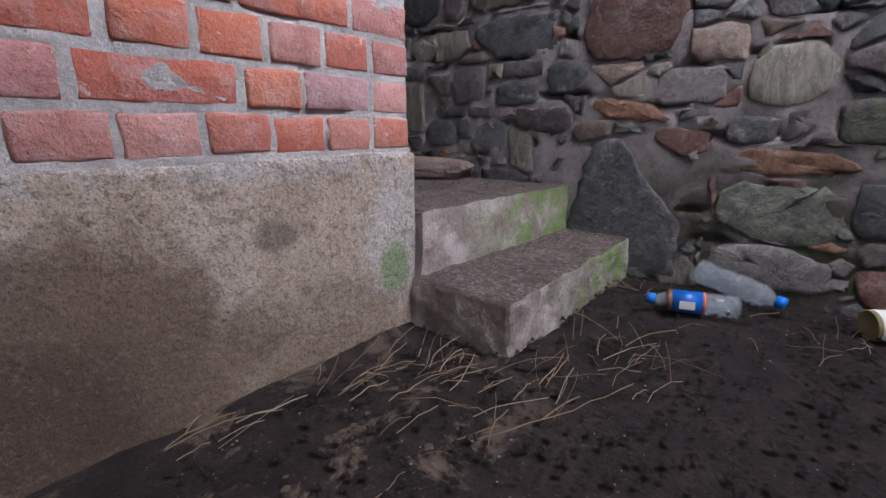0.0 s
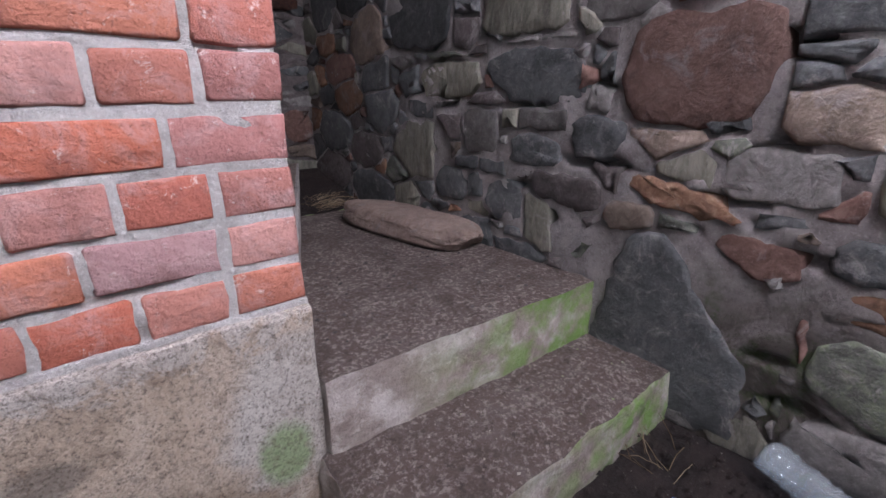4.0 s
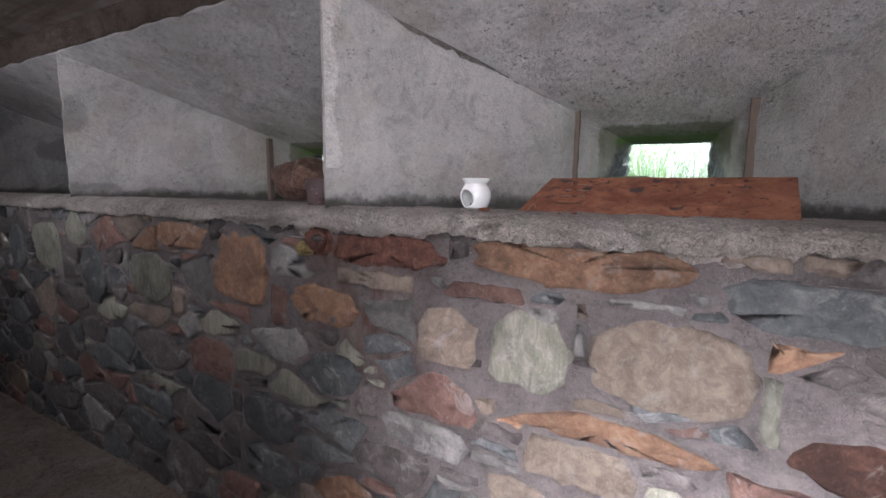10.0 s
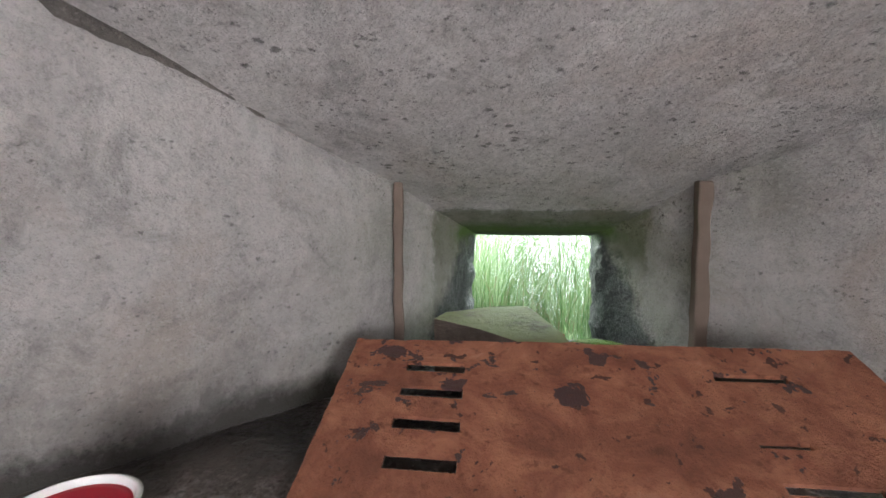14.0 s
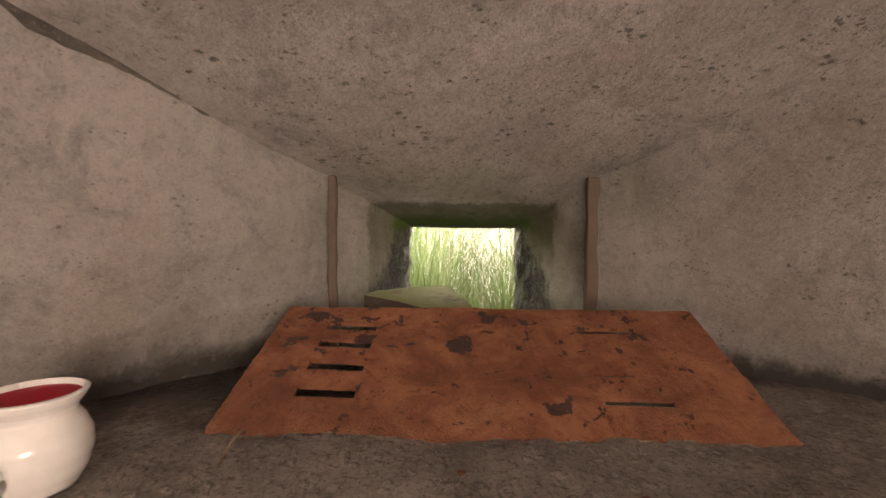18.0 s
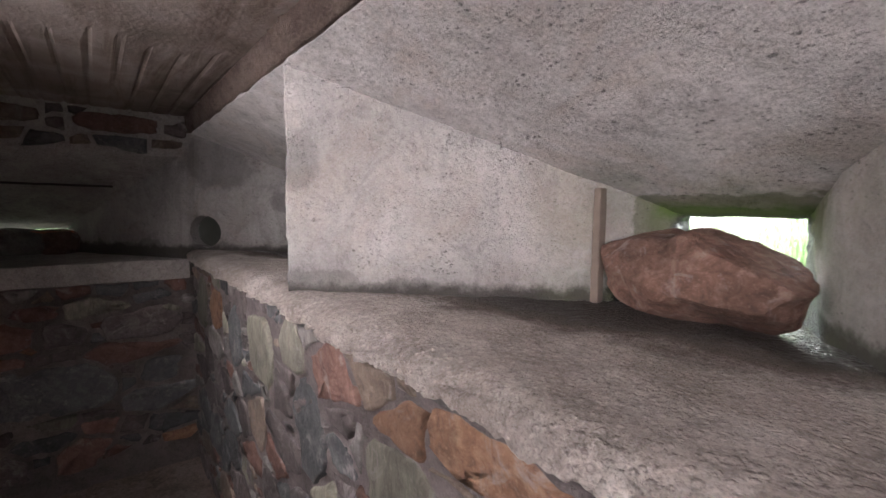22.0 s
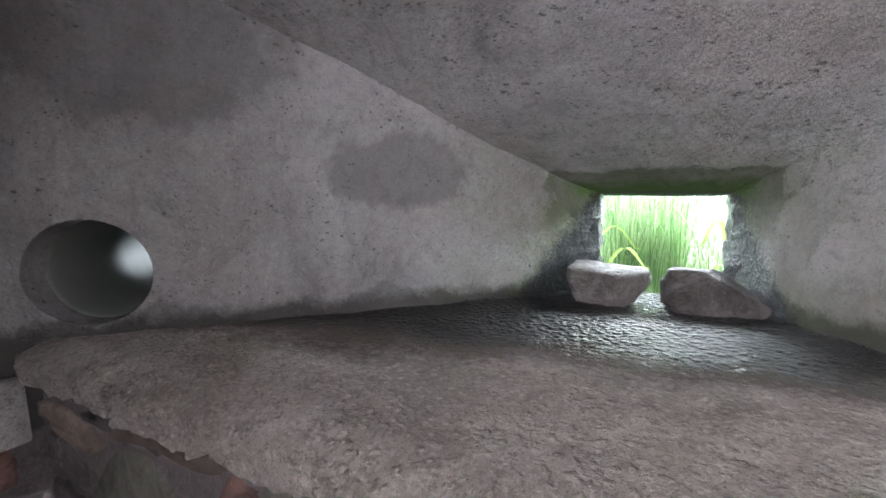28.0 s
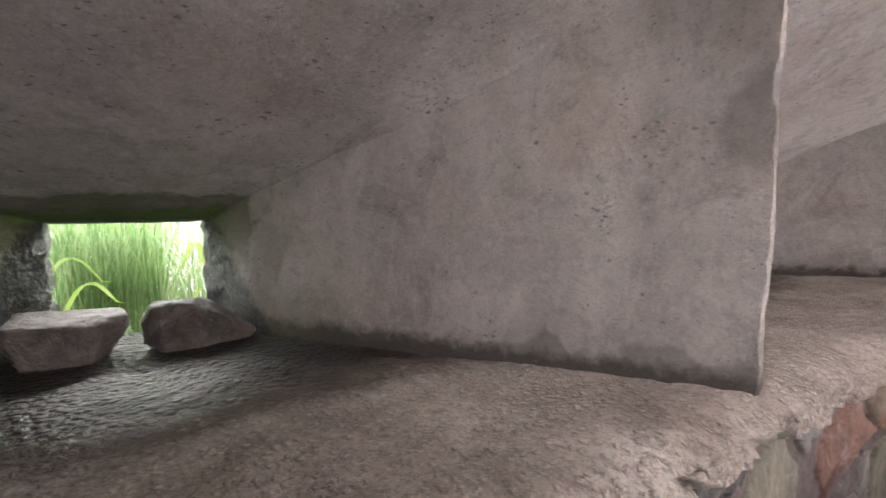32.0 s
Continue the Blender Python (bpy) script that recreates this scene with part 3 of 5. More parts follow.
def boulder(sx, sy, sz, seed, rough=0.25, cuts=3, flat=0.0, power=2.6, facets=0, breaks=(), groove=0.0):
    """A weathered stone of the given size, resting on z = 0; facets: how many flat breaks it has."""
    bm = bmesh.new()
    rng = random.Random(seed)
    planes = [(Vector((rng.gauss(0, 1), rng.gauss(0, 1), rng.gauss(0, 0.7))).normalized(), rng.uniform(0.70, 0.92)) for _ in range(facets)] + [(Vector(no).normalized(), d) for no, d in breaks]
    bmesh.ops.create_icosphere(bm, subdivisions=cuts, radius=1.0)
    for v in bm.verts:
        p = v.co.normalized()
        k = (abs(p.x) ** power + abs(p.y) ** power + abs(p.z) ** power) ** (-1 / power)
        p = p * k
        n = noise.noise(p * 1.3 + Vector((seed, 0, -seed))) * rough + noise.noise(p * 3.6 + Vector((0, seed, 0))) * rough * 0.35
        p = p * (1 + n)
        for no, d in planes:
            p -= no * max(0.0, p.dot(no) - d) * 0.9
        if groove:
            p *= 1 - groove * math.exp(-((p.x - 0.12 + 0.35 * p.z) / 0.16) ** 2)
        if planes:
            p += noise.noise_vector(p * 6 + Vector((seed, 0, 0))) * 0.025
        v.co = Vector((p.x * sx / 2, p.y * sy / 2, max(p.z, -1 + flat) * sz / 2))
    low = min(v.co.z for v in bm.verts)
    for v in bm.verts:
        v.co.z -= low
    return bm


# ---- the setting ----
FLOOR, LOW, LEDGE, ROOM_TOP = 0.463, 0.31, 1.706, 2.45


def ledge_z(y):
    return LEDGE - 0.02 * max(0.0, (y - 2.6) / 0.84)


def soffit_z(y):
    return 2.345 - 0.455 * (y - 2.56)


def setting(name, bm, material, label="", category="", smooth=False):
    return tagged(part(name, bm, material, smooth=smooth), label, category, kind="structure")


def mortar_height(p):
    """Lumps of mortar, and holes where it has fallen out of the joints."""
    h = 0.0045 * noise.noise(p * 6) + 0.0040 * noise.noise(p * 19) + 0.0030 * noise.noise(p * 47)
    lost = noise.noise(Vector((p.x * 7, p.y * 7, p.z * 21 + 5))) - 0.34
    return h - min(0.028, 0.16 * lost) if lost > 0 else h


def mortar_sheet(origin, du, dv, depth, step=0.014, scale=1.0):
    o, du, dv = Vector(origin), Vector(du), Vector(dv)
    n = -Vector(depth).normalized()
    nu, nv = int(du.length / step), int(dv.length / step)

    def fn(u, v):
        p = o + du * u + dv * v
        return p + n * mortar_height(p) * scale

    return sheet(fn, nu, nv, depth)


wall_north = setting("wall_north", mortar_sheet((-3.10, 2.55, 0.0), (4.83, 0, 0), (0, 0, 1.66), (0, 0.93, 0)), M_MORTAR,
                     "rubble stone wall in grey lime mortar under the ledge", "wall", smooth=True)
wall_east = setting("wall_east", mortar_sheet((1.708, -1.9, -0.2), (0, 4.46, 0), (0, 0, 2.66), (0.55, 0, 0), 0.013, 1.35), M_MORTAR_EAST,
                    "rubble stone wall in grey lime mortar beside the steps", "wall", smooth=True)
wall_west = setting("wall_west", mortar_sheet((-3.08, 0.6, 0.2), (0, 1.96, 0), (0, 0, 1.42), (-0.9, 0, 0)), M_MORTAR,
                    "dark rubble stone end wall in grey mortar", "wall", smooth=True)

# ledge along the north wall: its front lip hangs unevenly over the stones
def ledge_fn(u, v):
    x = -3.12 + 4.90 * u
    n1, n2, n3 = noise.noise(Vector((x * 4, 0.3, 0))), noise.noise(Vector((x * 14, 1.3, 0))), noise.noise(Vector((x * 41, 1.3, 0)))
    low = 1.640 + 0.016 * n1 + 0.009 * n2 + 0.011 * n3 + 0.006 * noise.noise(Vector((x * 95, 2.3, 0)))
    out = 0.008 * noise.noise(Vector((x * 6, 4.3, 0))) + 0.006 * noise.noise(Vector((x * 23, 6.3, 0)))
    if v < 0.25:
        k = v / 0.25
        z = low + (LEDGE - 0.020 - low) * k
        rough = 0.008 * noise.noise(Vector((x * 19, z * 26, 3))) + 0.006 * noise.noise(Vector((x * 52, z * 66, 5)))
        scar = 0.020 * max(0.0, 1 - abs(noise.noise(Vector((x * 5, z * 13, 9)))) * 10)
        return Vector((x, 2.520 + out + rough + scar + (0.026 if k < 0.07 else 0.0), z))
    k = (v - 0.25) / 0.75
    # a worn round shoulder, then the top
    e = min(1.0, k / 0.16)
    y = 2.523 + out * (1 - e) + 0.055 * e + 0.907 * max(0.0, (k - 0.16) / 0.84)
    drop = 0.020 * (1 - e) ** 1.8
    chip = 0.008 * max(0.0, noise.noise(Vector((x * 9, y * 9, 3))) - 0.1) * (1 - e) * 3
    fine = 0.004 * noise.noise(Vector((x * 9, y * 9, 0))) + 0.003 * noise.noise(Vector((x * 38, y * 38, 0))) + 0.0018 * noise.noise(Vector((x * 80, y * 80, 0)))
    return Vector((x, y, ledge_z(y) + fine - drop - chip))


ledge_north = setting("ledge_north", sheet(ledge_fn, 640, 120, (0, 0.035, -0.06)), M_LEDGE, "worn grey concrete ledge, wet towards the embrasures", "ledge", smooth=True)

ledge_west = setting("ledge_west", block(-3.96, -3.062, 0.6, 2.53, 1.545, 1.655, 0.09, 0.006), M_LINTEL, "dark concrete ledge of the end wall", "ledge")

# piers between the embrasures
PIERS = {
    "pier_corner": [(-3.06, 2.562), (-2.453, 3.31), (-2.339, 3.44), (-2.335, 3.48), (-3.97, 3.48), (-3.97, 1.965), (-3.85, 1.995), (-3.08, 2.50)],
    "pier_west": [(-1.463, 2.556), (-1.450, 2.556), (-0.862, 3.25), (-0.753, 3.44), (-0.75, 3.48), (-2.06, 3.48), (-2.056, 3.44), (-1.99, 3.315)],
    "pier_middle": [(0.138, 2.564), (0.149, 2.558), (0.718, 3.215), (0.866, 3.44), (0.87, 3.48), (-0.465, 3.48), (-0.462, 3.44), (-0.375, 3.25)],
    "pier_east": [(1.80, 2.60), (2.2, 2.60), (2.2, 3.48), (1.14, 3.48), (1.144, 3.44), (1.243, 3.21)],
}
piers = {}
for key, poly in PIERS.items():
    base = 1.56 if key == "pier_corner" else 1.60
    bm = prism(poly, base, 2.40, 0.024, 0.0045, 7.0, top=lambda x, y: max(2.02, min(2.42, soffit_z(y) + 0.05)) if y > 2.56 else 2.40)
    for v in bm.verts:
        # broken arrises at the room, a rough mouth outside
        mouth, arris = max(0.0, min(1.0, (v.co.y - 3.37) / 0.05)), max(0.0, 1 - abs(v.co.y - 2.556) / 0.02)
        # the sides of the west embrasure lean
        high, deep = v.co.z - 1.70, max(0.0, min(1.0, (3.44 - v.co.y) / 0.45))
        if key == "pier_corner" and v.co.y > 2.54:
            v.co.x += 0.13 * high * deep
        elif key == "pier_west" and v.co.x < -1.456:
            v.co.x += 0.12 * high * deep * max(0.0, min(1.0, (v.co.y - 2.56) / 0.15))
        v.co += rough_at(v.co, 0.011 * mouth + 0.006 * arris, 34, 5.0)
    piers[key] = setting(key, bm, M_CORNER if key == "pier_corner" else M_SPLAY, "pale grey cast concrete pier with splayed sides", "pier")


def yz_slab(profile, x0, x1, step, amp):
    bm = bmesh.new()
    pts = []
    for k, a in enumerate(profile):
        b = profile[(k + 1) % len(profile)]
        n = max(1, int(math.dist(a, b) / step))
        pts += [(a[0] + (b[0] - a[0]) * i / n, a[1] + (b[1] - a[1]) * i / n) for i in range(n)]
    n = int((x1 - x0) / step)
    rows = [[bm.verts.new((x0 + (x1 - x0) * i / n, y, z)) for y, z in pts] for i in range(n + 1)]
    for a, b in zip(rows, rows[1:]):
        for k in range(len(pts)):
            j = (k + 1) % len(pts)
            bm.faces.new((a[k], a[j], b[j], b[k]))
    bm.faces.new(rows[0])
    bm.faces.new(rows[-1][::-1])
    crumple(bm, amp, 6.0)
    bmesh.ops.recalc_face_normals(bm, faces=bm.faces)
    return bm


setting("soffit_north", yz_slab([(2.552, 2.348), (2.91, 2.176), (3.06, 2.100), (3.31, 1.990), (3.44, 1.938), (3.475, 1.932), (3.475, 2.75), (2.552, 2.75)], -3.95, 2.2, 0.04, 0.006), M_SOFFIT,
                 "sloping cast concrete roof of the embrasures", "ceiling", smooth=False)
bm = yz_slab([(3.075, 2.225), (3.85, 1.84), (3.97, 1.80), (3.97, 2.75), (3.075, 2.75)], 0.6, 2.56, 0.06, 0.005)
for v in bm.verts:
    v.co = Vector((-v.co.y, v.co.x, v.co.z))
bmesh.ops.recalc_face_normals(bm, faces=bm.faces)
soffit_west = setting("soffit_west", bm, M_LINTEL, "dark concrete lintel over the end embrasure", "ceiling")
pier_south_west = setting("pier_south_west", prism([(-3.08, 1.05), (-3.85, 1.49), (-3.97, 1.50), (-3.97, 0.6), (-3.08, 0.6)], 1.56, 2.25, 0.07, 0.005), M_LINTEL,
                          "dark concrete pier with splayed side", "pier")


# ceiling of the room with the marks of its shuttering boards
def ceiling_fn(u, v):
    x, y = -3.1 + 4.9 * u, 0.62 + 1.95 * v
    z = ROOM_TOP + 0.006 * noise.noise(Vector((x * 3, y * 3, 0)))
    s = (y / 0.086 + 0.3 * noise.noise(Vector((x * 0.7, y * 6, 1)))) % 1.0
    if x < -1.9 + 0.3 * noise.noise(Vector((y * 4, 0, 3))):
        z += 0.009 * max(0.0, 1 - abs(s - 0.5) * 8)
    return Vector((x, y, z))


ceiling = setting("ceiling", sheet(ceiling_fn, 60, 190, (0, 0, 0.4)), M_CEILING, "stained brown concrete ceiling with board marks", "ceiling")

# floors
def kerb_x(y):
    return 0.917 + 0.419 * (y - 0.919)


floor = setting("floor", prism([(-3.1, 1.0), (0.895, 1.0), (0.895, 0.935), (kerb_x(0.93) - 0.014, 0.935), (kerb_x(2.57) - 0.014, 2.57), (-3.1, 2.57)], 0.1, FLOOR, 0.06, 0.003), M_FLOOR,
                "dusty brown concrete floor", "floor")
bm = prism([(kerb_x(0.93) - 0.016, 0.93), (kerb_x(0.93), 0.92), (kerb_x(2.57), 2.57), (kerb_x(2.57) - 0.016, 2.57)], 0.12, FLOOR - 0.001, 0.05, 0.005, 9.0)
for v in bm.verts:
    v.co.x -= 0.022 * (FLOOR - v.co.z) / 0.34
kerb = setting("kerb", bm, M_KERB, "pale rough concrete edge of the raised floor", "kerb")
setting("step_upper", prism([(0.897, 0.775), (1.72, 0.735), (1.72, 1.98), (1.33, 1.98), (0.897, 0.98)], 0.02, LOW, 0.03, 0.007, 16.0), M_STEP,
                     "worn concrete step with green algae on its edge", "step")
setting("step_lower", block(0.872, 1.73, 0.487, 0.80, -0.06, 0.138, 0.025, 0.009, 17.0, 0.014), M_STEP,
                     "worn chipped concrete step dusted with soil", "step")
footing = setting("footing", block(-0.22, 0.897, 0.797, 1.07, -0.1, FLOOR - 0.001, 0.06, 0.006, 6.0, 0.01), M_FOOTING,
                  "rough stained concrete footing under the brick wall", "footing")


def soil_fn(u, v):
    x, y = -3.4 + 5.2 * u, -2.2 + 3.1 * v
    near = max(0.0, 1 - abs(y - 0.79) / 0.12) * 0.02 if x < 0.9 else 0
    return Vector((x, y, 0.012 * noise.noise(Vector((x * 5, y * 5, 0))) + 0.007 * noise.noise(Vector((x * 17, y * 17, 2))) + 0.006 * max(0.0, noise.noise(Vector((x * 34, y * 34, 4)))) + near - 0.006))


setting("floor_entrance", sheet(soil_fn, 300, 190, (0, 0, -0.2)), M_SOIL, "dark damp bare soil with bits of straw", "soil", smooth=True)
pit = setting("floor_pit", prism([(1.25, 1.9), (1.75, 1.9), (1.75, 2.58), (1.25, 2.58)], -0.05, 0.30, 0.06, 0.012, top=lambda x, y: 0.27 + 0.17 * max(0.0, (y - 1.98) / 0.6)), M_SOIL, "dark soil in the gap behind the step", "soil")

# unseen block added so the entrance lamp doesn't reach the upper room
light_stop_entrance = setting("light_stop_entrance", block(0.897, 1.70, 0.82, 1.05, 1.95, 2.76, 0.2, 0.004), M_LINTEL, "unseen concrete block added over the entrance to hold back light", "lintel")

# shell: roof, rear wall, ground all round
# this first slab is unseen, added to keep the sun off the entrance
shade_slab = setting("shade_slab", block(-0.6, 2.26, -1.0, 0.56, 2.5, 2.8, 1.0, 0.0, 1.0, 0.02), M_LINTEL, "unseen concrete slab added to keep sun off the entrance", "roof")
roof = setting("roof", block(-4.3, 2.26, 0.55, 3.50, 2.76, 3.05, 1.0, 0.0, 1.0, 0.02), M_LINTEL, "flat concrete roof", "roof")
wall_south = setting("wall_south", block(-3.98, -2.45, 0.62, 1.02, -0.2, 2.8, 0.3, 0.004), M_LINTEL, "unseen plain concrete rear wall of the west corner", "wall")
# unseen wall added to shut out daylight from the south
wall_south_added = setting("wall_south_added", block(-2.45, -0.215, 0.66, 1.04, -0.2, 2.8, 0.3, 0.004), M_LINTEL, "unseen plain concrete rear wall", "wall")
wall_outer = setting("wall_outer", block(-4.0, -3.93, 0.62, 3.6, -0.2, 1.56, 0.4, 0.004), M_LINTEL, "plain concrete outer face", "wall")


# ---- bricks, stones: laid by the functions below, at the end of the file ----
def clip_half(poly, p, n):
    """The piece of a convex outline on the side of p that n points away from."""
    out = []
    for k, a in enumerate(poly):
        b = poly[(k + 1) % len(poly)]
        da = (a[0] - p[0]) * n[0] + (a[1] - p[1]) * n[1]
        db = (b[0] - p[0]) * n[0] + (b[1] - p[1]) * n[1]
        if da <= 0:
            out.append(a)
        if (da < 0 < db) or (db < 0 < da):
            f = da / (da - db)
            out.append((a[0] + (b[0] - a[0]) * f, a[1] + (b[1] - a[1]) * f))
    return out


def rough_outline(poly, rng, ease, step):
    """Rounds the corners of an outline a little and breaks its edges up."""
    pts = []
    n = len(poly)
    for k, a in enumerate(poly):
        p, q = poly[k - 1], poly[(k + 1) % n]
        for o in (p, q):
            d = math.dist(a, o)
            e = min(0.34, ease * rng.uniform(0.4, 1.6) / max(d, 1e-6))
            pts.append((a[0] + (o[0] - a[0]) * e, a[1] + (o[1] - a[1]) * e))
    out = []
    for k, a in enumerate(pts):
        b = pts[(k + 1) % len(pts)]
        d = math.dist(a, b)
        m = max(1, int(d / step))
        for i in range(m):
            f = i / m
            w = min(0.008, d * 0.14)
            out.append((a[0] + (b[0] - a[0]) * f + rng.normal(0, w * 0.5), a[1] + (b[1] - a[1]) * f + rng.normal(0, w * 0.5)))
    return np.array(out)


def stone_cells(sites, gap, rng, keys=0, top=9.0):
    """Outlines of stones that fit one another tightly, as offsets from their middles. sites: u, v, half width, half height, lean."""
    out = []
    p = 4.0
    for i, s in enumerate(sites):
        u, v, hw, hh, lean = s[:5]
        ca, sa = math.cos(lean), math.sin(lean)
        grow = 1.0 if i < keys else 1.75
        poly = []
        for k in range(16 if i < keys else 12):
            a = 2 * math.pi * (k + 0.5) / (16 if i < keys else 12) + rng.uniform(-0.16, 0.16)
            c, d = math.cos(a), math.sin(a)
            r = (abs(c) ** p + abs(d) ** p) ** (-1 / p) * grow * (rng.uniform(0.86, 1.06) if i < keys else 1.0)
            x, y = c * r * hw, d * r * hh
            if len(s) > 6:
                x *= 1 - s[6] * (y / hh + 1) / 2
            poly.append((u + x * ca - y * sa, v + x * sa + y * ca))
        for j in range(len(sites)):
            t = sites[j]
            if j == i or abs(t[0] - u) > (hw + t[2]) * 1.8 + 0.05 or abs(t[1] - v) > (hh + t[3]) * 1.8 + 0.05 or (i < keys <= j):
                continue
            du, dv = t[0] - u, t[1] - v
            # the line between two stones lies where both have grown by the same share
            ang = math.atan2(dv, du)

            def radius(q, way):
                c, d = math.cos(way - q[4]), math.sin(way - q[4])
                return (abs(c / q[2]) ** 2.6 + abs(d / q[3]) ** 2.6) ** (-1 / 2.6)

            ra, rb = radius(s, ang), radius(t, ang + math.pi)
            dist = math.hypot(du, dv)
            if j < keys <= i:
                at = max(0.02, dist - rb * 1.02)
                # against a given stone the line follows that stone's nearer side
                lx, ly = -du, -dv
                cj, sj = math.cos(t[4]), math.sin(t[4])
                x, y = (lx * cj + ly * sj) / t[2], (-lx * sj + ly * cj) / t[3]
                if abs(x) > abs(y):
                    n = (-cj * math.copysign(1, x), -sj * math.copysign(1, x))
                    q = (t[0] - n[0] * t[2], t[1] - n[1] * t[2])
                else:
                    n = (sj * math.copysign(1, y), -cj * math.copysign(1, y))
                    q = (t[0] - n[0] * t[3], t[1] - n[1] * t[3])
                if max(abs(x), abs(y)) > 1.0:
                    poly = clip_half(poly, (q[0] - n[0] * gap, q[1] - n[1] * gap), n)
                    continue
            else:
                at = dist * ra / (ra + rb)
            # the joint leans with the courses: flatter where the stones lie one over another
            nx, ny = du / (hw + t[2]) ** 1.2, dv / (hh + t[3]) ** 1.2
            ln = math.hypot(nx, ny)
            n = (nx / ln, ny / ln)
            e = at / dist
            poly = clip_half(poly, (u + du * e - n[0] * gap / 2, v + dv * e - n[1] * gap / 2), n)
            if len(poly) < 3:
                break
        poly = clip_half(poly, (0, top), (0, 1)) if len(poly) > 2 else poly
        if len(poly) < 3:
            out.append(np.zeros((3, 2)))
            continue
        out.append(rough_outline(poly, rng, min(hw, hh) * 0.06, 0.03) - np.array((u, v)))
    return out


def fill_sites(keys, u0, u1, v0, v1, sizes, rng, free=None):
    """Sites of stones: the given ones first, then random ones from large to small wherever there is room."""
    sites = [list(k) for k in keys]
    for (w, h), tries in sizes:
        for _ in range(tries):
            hw, hh = w * rng.uniform(0.65, 1.35) / 2, h * rng.uniform(0.65, 1.35) / 2
            u, v = rng.uniform(u0 + hw * 0.7, u1 - hw * 0.7), rng.uniform(v0 + hh * 0.8, v1 - hh * 0.8)
            if free and not free(u, v):
                continue
            arr = np.array([q[:4] for q in sites]) if sites else np.zeros((0, 4))
            if len(arr) and (((u - arr[:, 0]) / (hw + arr[:, 2])) ** 2 + ((v - arr[:, 1]) / (hh + arr[:, 3])) ** 2).min() < 0.62:
                continue
            sites.append([u, v, hw, hh, rng.normal(0, 0.13), 1.7])
    return sites


def lay_stones(wall, place, normal, keys, mats, area, sizes, palette, seed, gap=0.013, limit=300, free=None, proud=(0.004, 0.010)):
    """Stones of a rubble wall as parts of it. place(u, v): the world; keys: (material, u, v, half width, half height, lean)."""
    rng = np.random.default_rng(seed)
    first = [(k[1], k[2], k[3], k[4] * 1.04, k[5] if len(k) > 5 else 0.0, 1.0, k[6] if len(k) > 6 else 0.0) for k in keys]
    sites = fill_sites(first, *area, sizes, rng, free)
    cells = stone_cells(sites, gap, rng, len(keys), area[3])
    n = Vector(normal)
    o, eu, ev = Vector(place(0, 0)), Vector(place(1, 0)) - Vector(place(0, 0)), Vector(place(0, 1)) - Vector(place(0, 0))
    rest = {}
    for i, cell in enumerate(cells):
        area_i = float(np.abs((cell[:, 0] * np.roll(cell[:, 1], -1) - cell[:, 1] * np.roll(cell[:, 0], -1)).sum() / 2))
        if area_i < 0.0005:
            continue
        mat = keys[i][0] if i < len(keys) else palette[rng.choice(len(palette), p=mats)]
        lift = rng.uniform(*proud)
        k = len(cell)
        verts, faces = [], []
        tilt = rng.normal(0, 0.018, 2)
        span = np.linalg.norm(cell, axis=1)[:, None]
        off = rng.uniform(0, 50)
        rings = ((0.010, -0.036), (0.004, -0.010), (-0.003, lift * 0.55), (-0.010, lift * 0.92), (-0.045, lift), (-0.11, lift * 1.02))
        for grow, up in rings:
            for du, dv in cell * np.maximum(0.3 if grow < -0.05 else 0.55, 1 + grow / np.maximum(span, 1e-4)):
                q = Vector((du * 11 + off, dv * 11, off))
                h = up + ((du * tilt[0] + dv * tilt[1]) + (noise.noise(q) * 0.0045 + noise.noise(q * 3.1) * 0.003) * (0.35 if grow < -0.05 else 1.0) if up > 0 else 0)
                verts.append(eu * du + ev * dv + n * h)
        verts.append(n * (lift * 1.06 + noise.noise(Vector((off, 0, off))) * 0.005))
        last = len(rings) - 1
        for ring in range(last):
            for q in range(k):
                j = (q + 1) % k
                faces.append((ring * k + q, ring * k + j, (ring + 1) * k + j, (ring + 1) * k + q))
        for q in range(k):
            faces.append((last * k + q, last * k + (q + 1) % k, (last + 1) * k))
        if eu.cross(ev).dot(n) < 0:
            faces = [f[::-1] for f in faces]
        at = o + eu * sites[i][0] + ev * sites[i][1]
        if i < limit:
            ob = mesh("stone", verts, faces, mat, wall, smooth=True)
            ob.location = at
        else:
            vs, fs = rest.setdefault(mat, ([], []))
            base = len(vs)
            vs += [v + at for v in verts]
            fs += [tuple(x + base for x in f) for f in faces]
    for mat, (vs, fs) in rest.items():
        ob = mesh("stones", vs, fs, mat, wall, smooth=True)
        ob["kind"] = "stuff"


# ---- outside: ground, rushes ----
def ground_height(x, y):
    d = max(0.0, min(1.0, (y - 1.2) / 2.2)) if -4.3 < x < 2.6 else max(0.0, min(1.0, (y + 1.0) / 4.5))
    k = d * d * (3 - 2 * d)
    return -0.12 + 1.74 * k


def slope_z(y):
    return 1.58 - max(0.0, y - 3.8) * 0.32


bm = bmesh.new()
axis_x = [-400, -120, -40, -15, -8] + [-6 + 0.5 * i for i in range(25)] + [8, 15, 40, 120, 400]
axis_y = [-400, -120, -40, -15, -8] + [-5 + 0.5 * i for i in range(17)] + [3.49, 3.52] + [4 + 0.5 * i for i in range(15)] + [13, 18, 30, 60, 150, 400]
rows = []
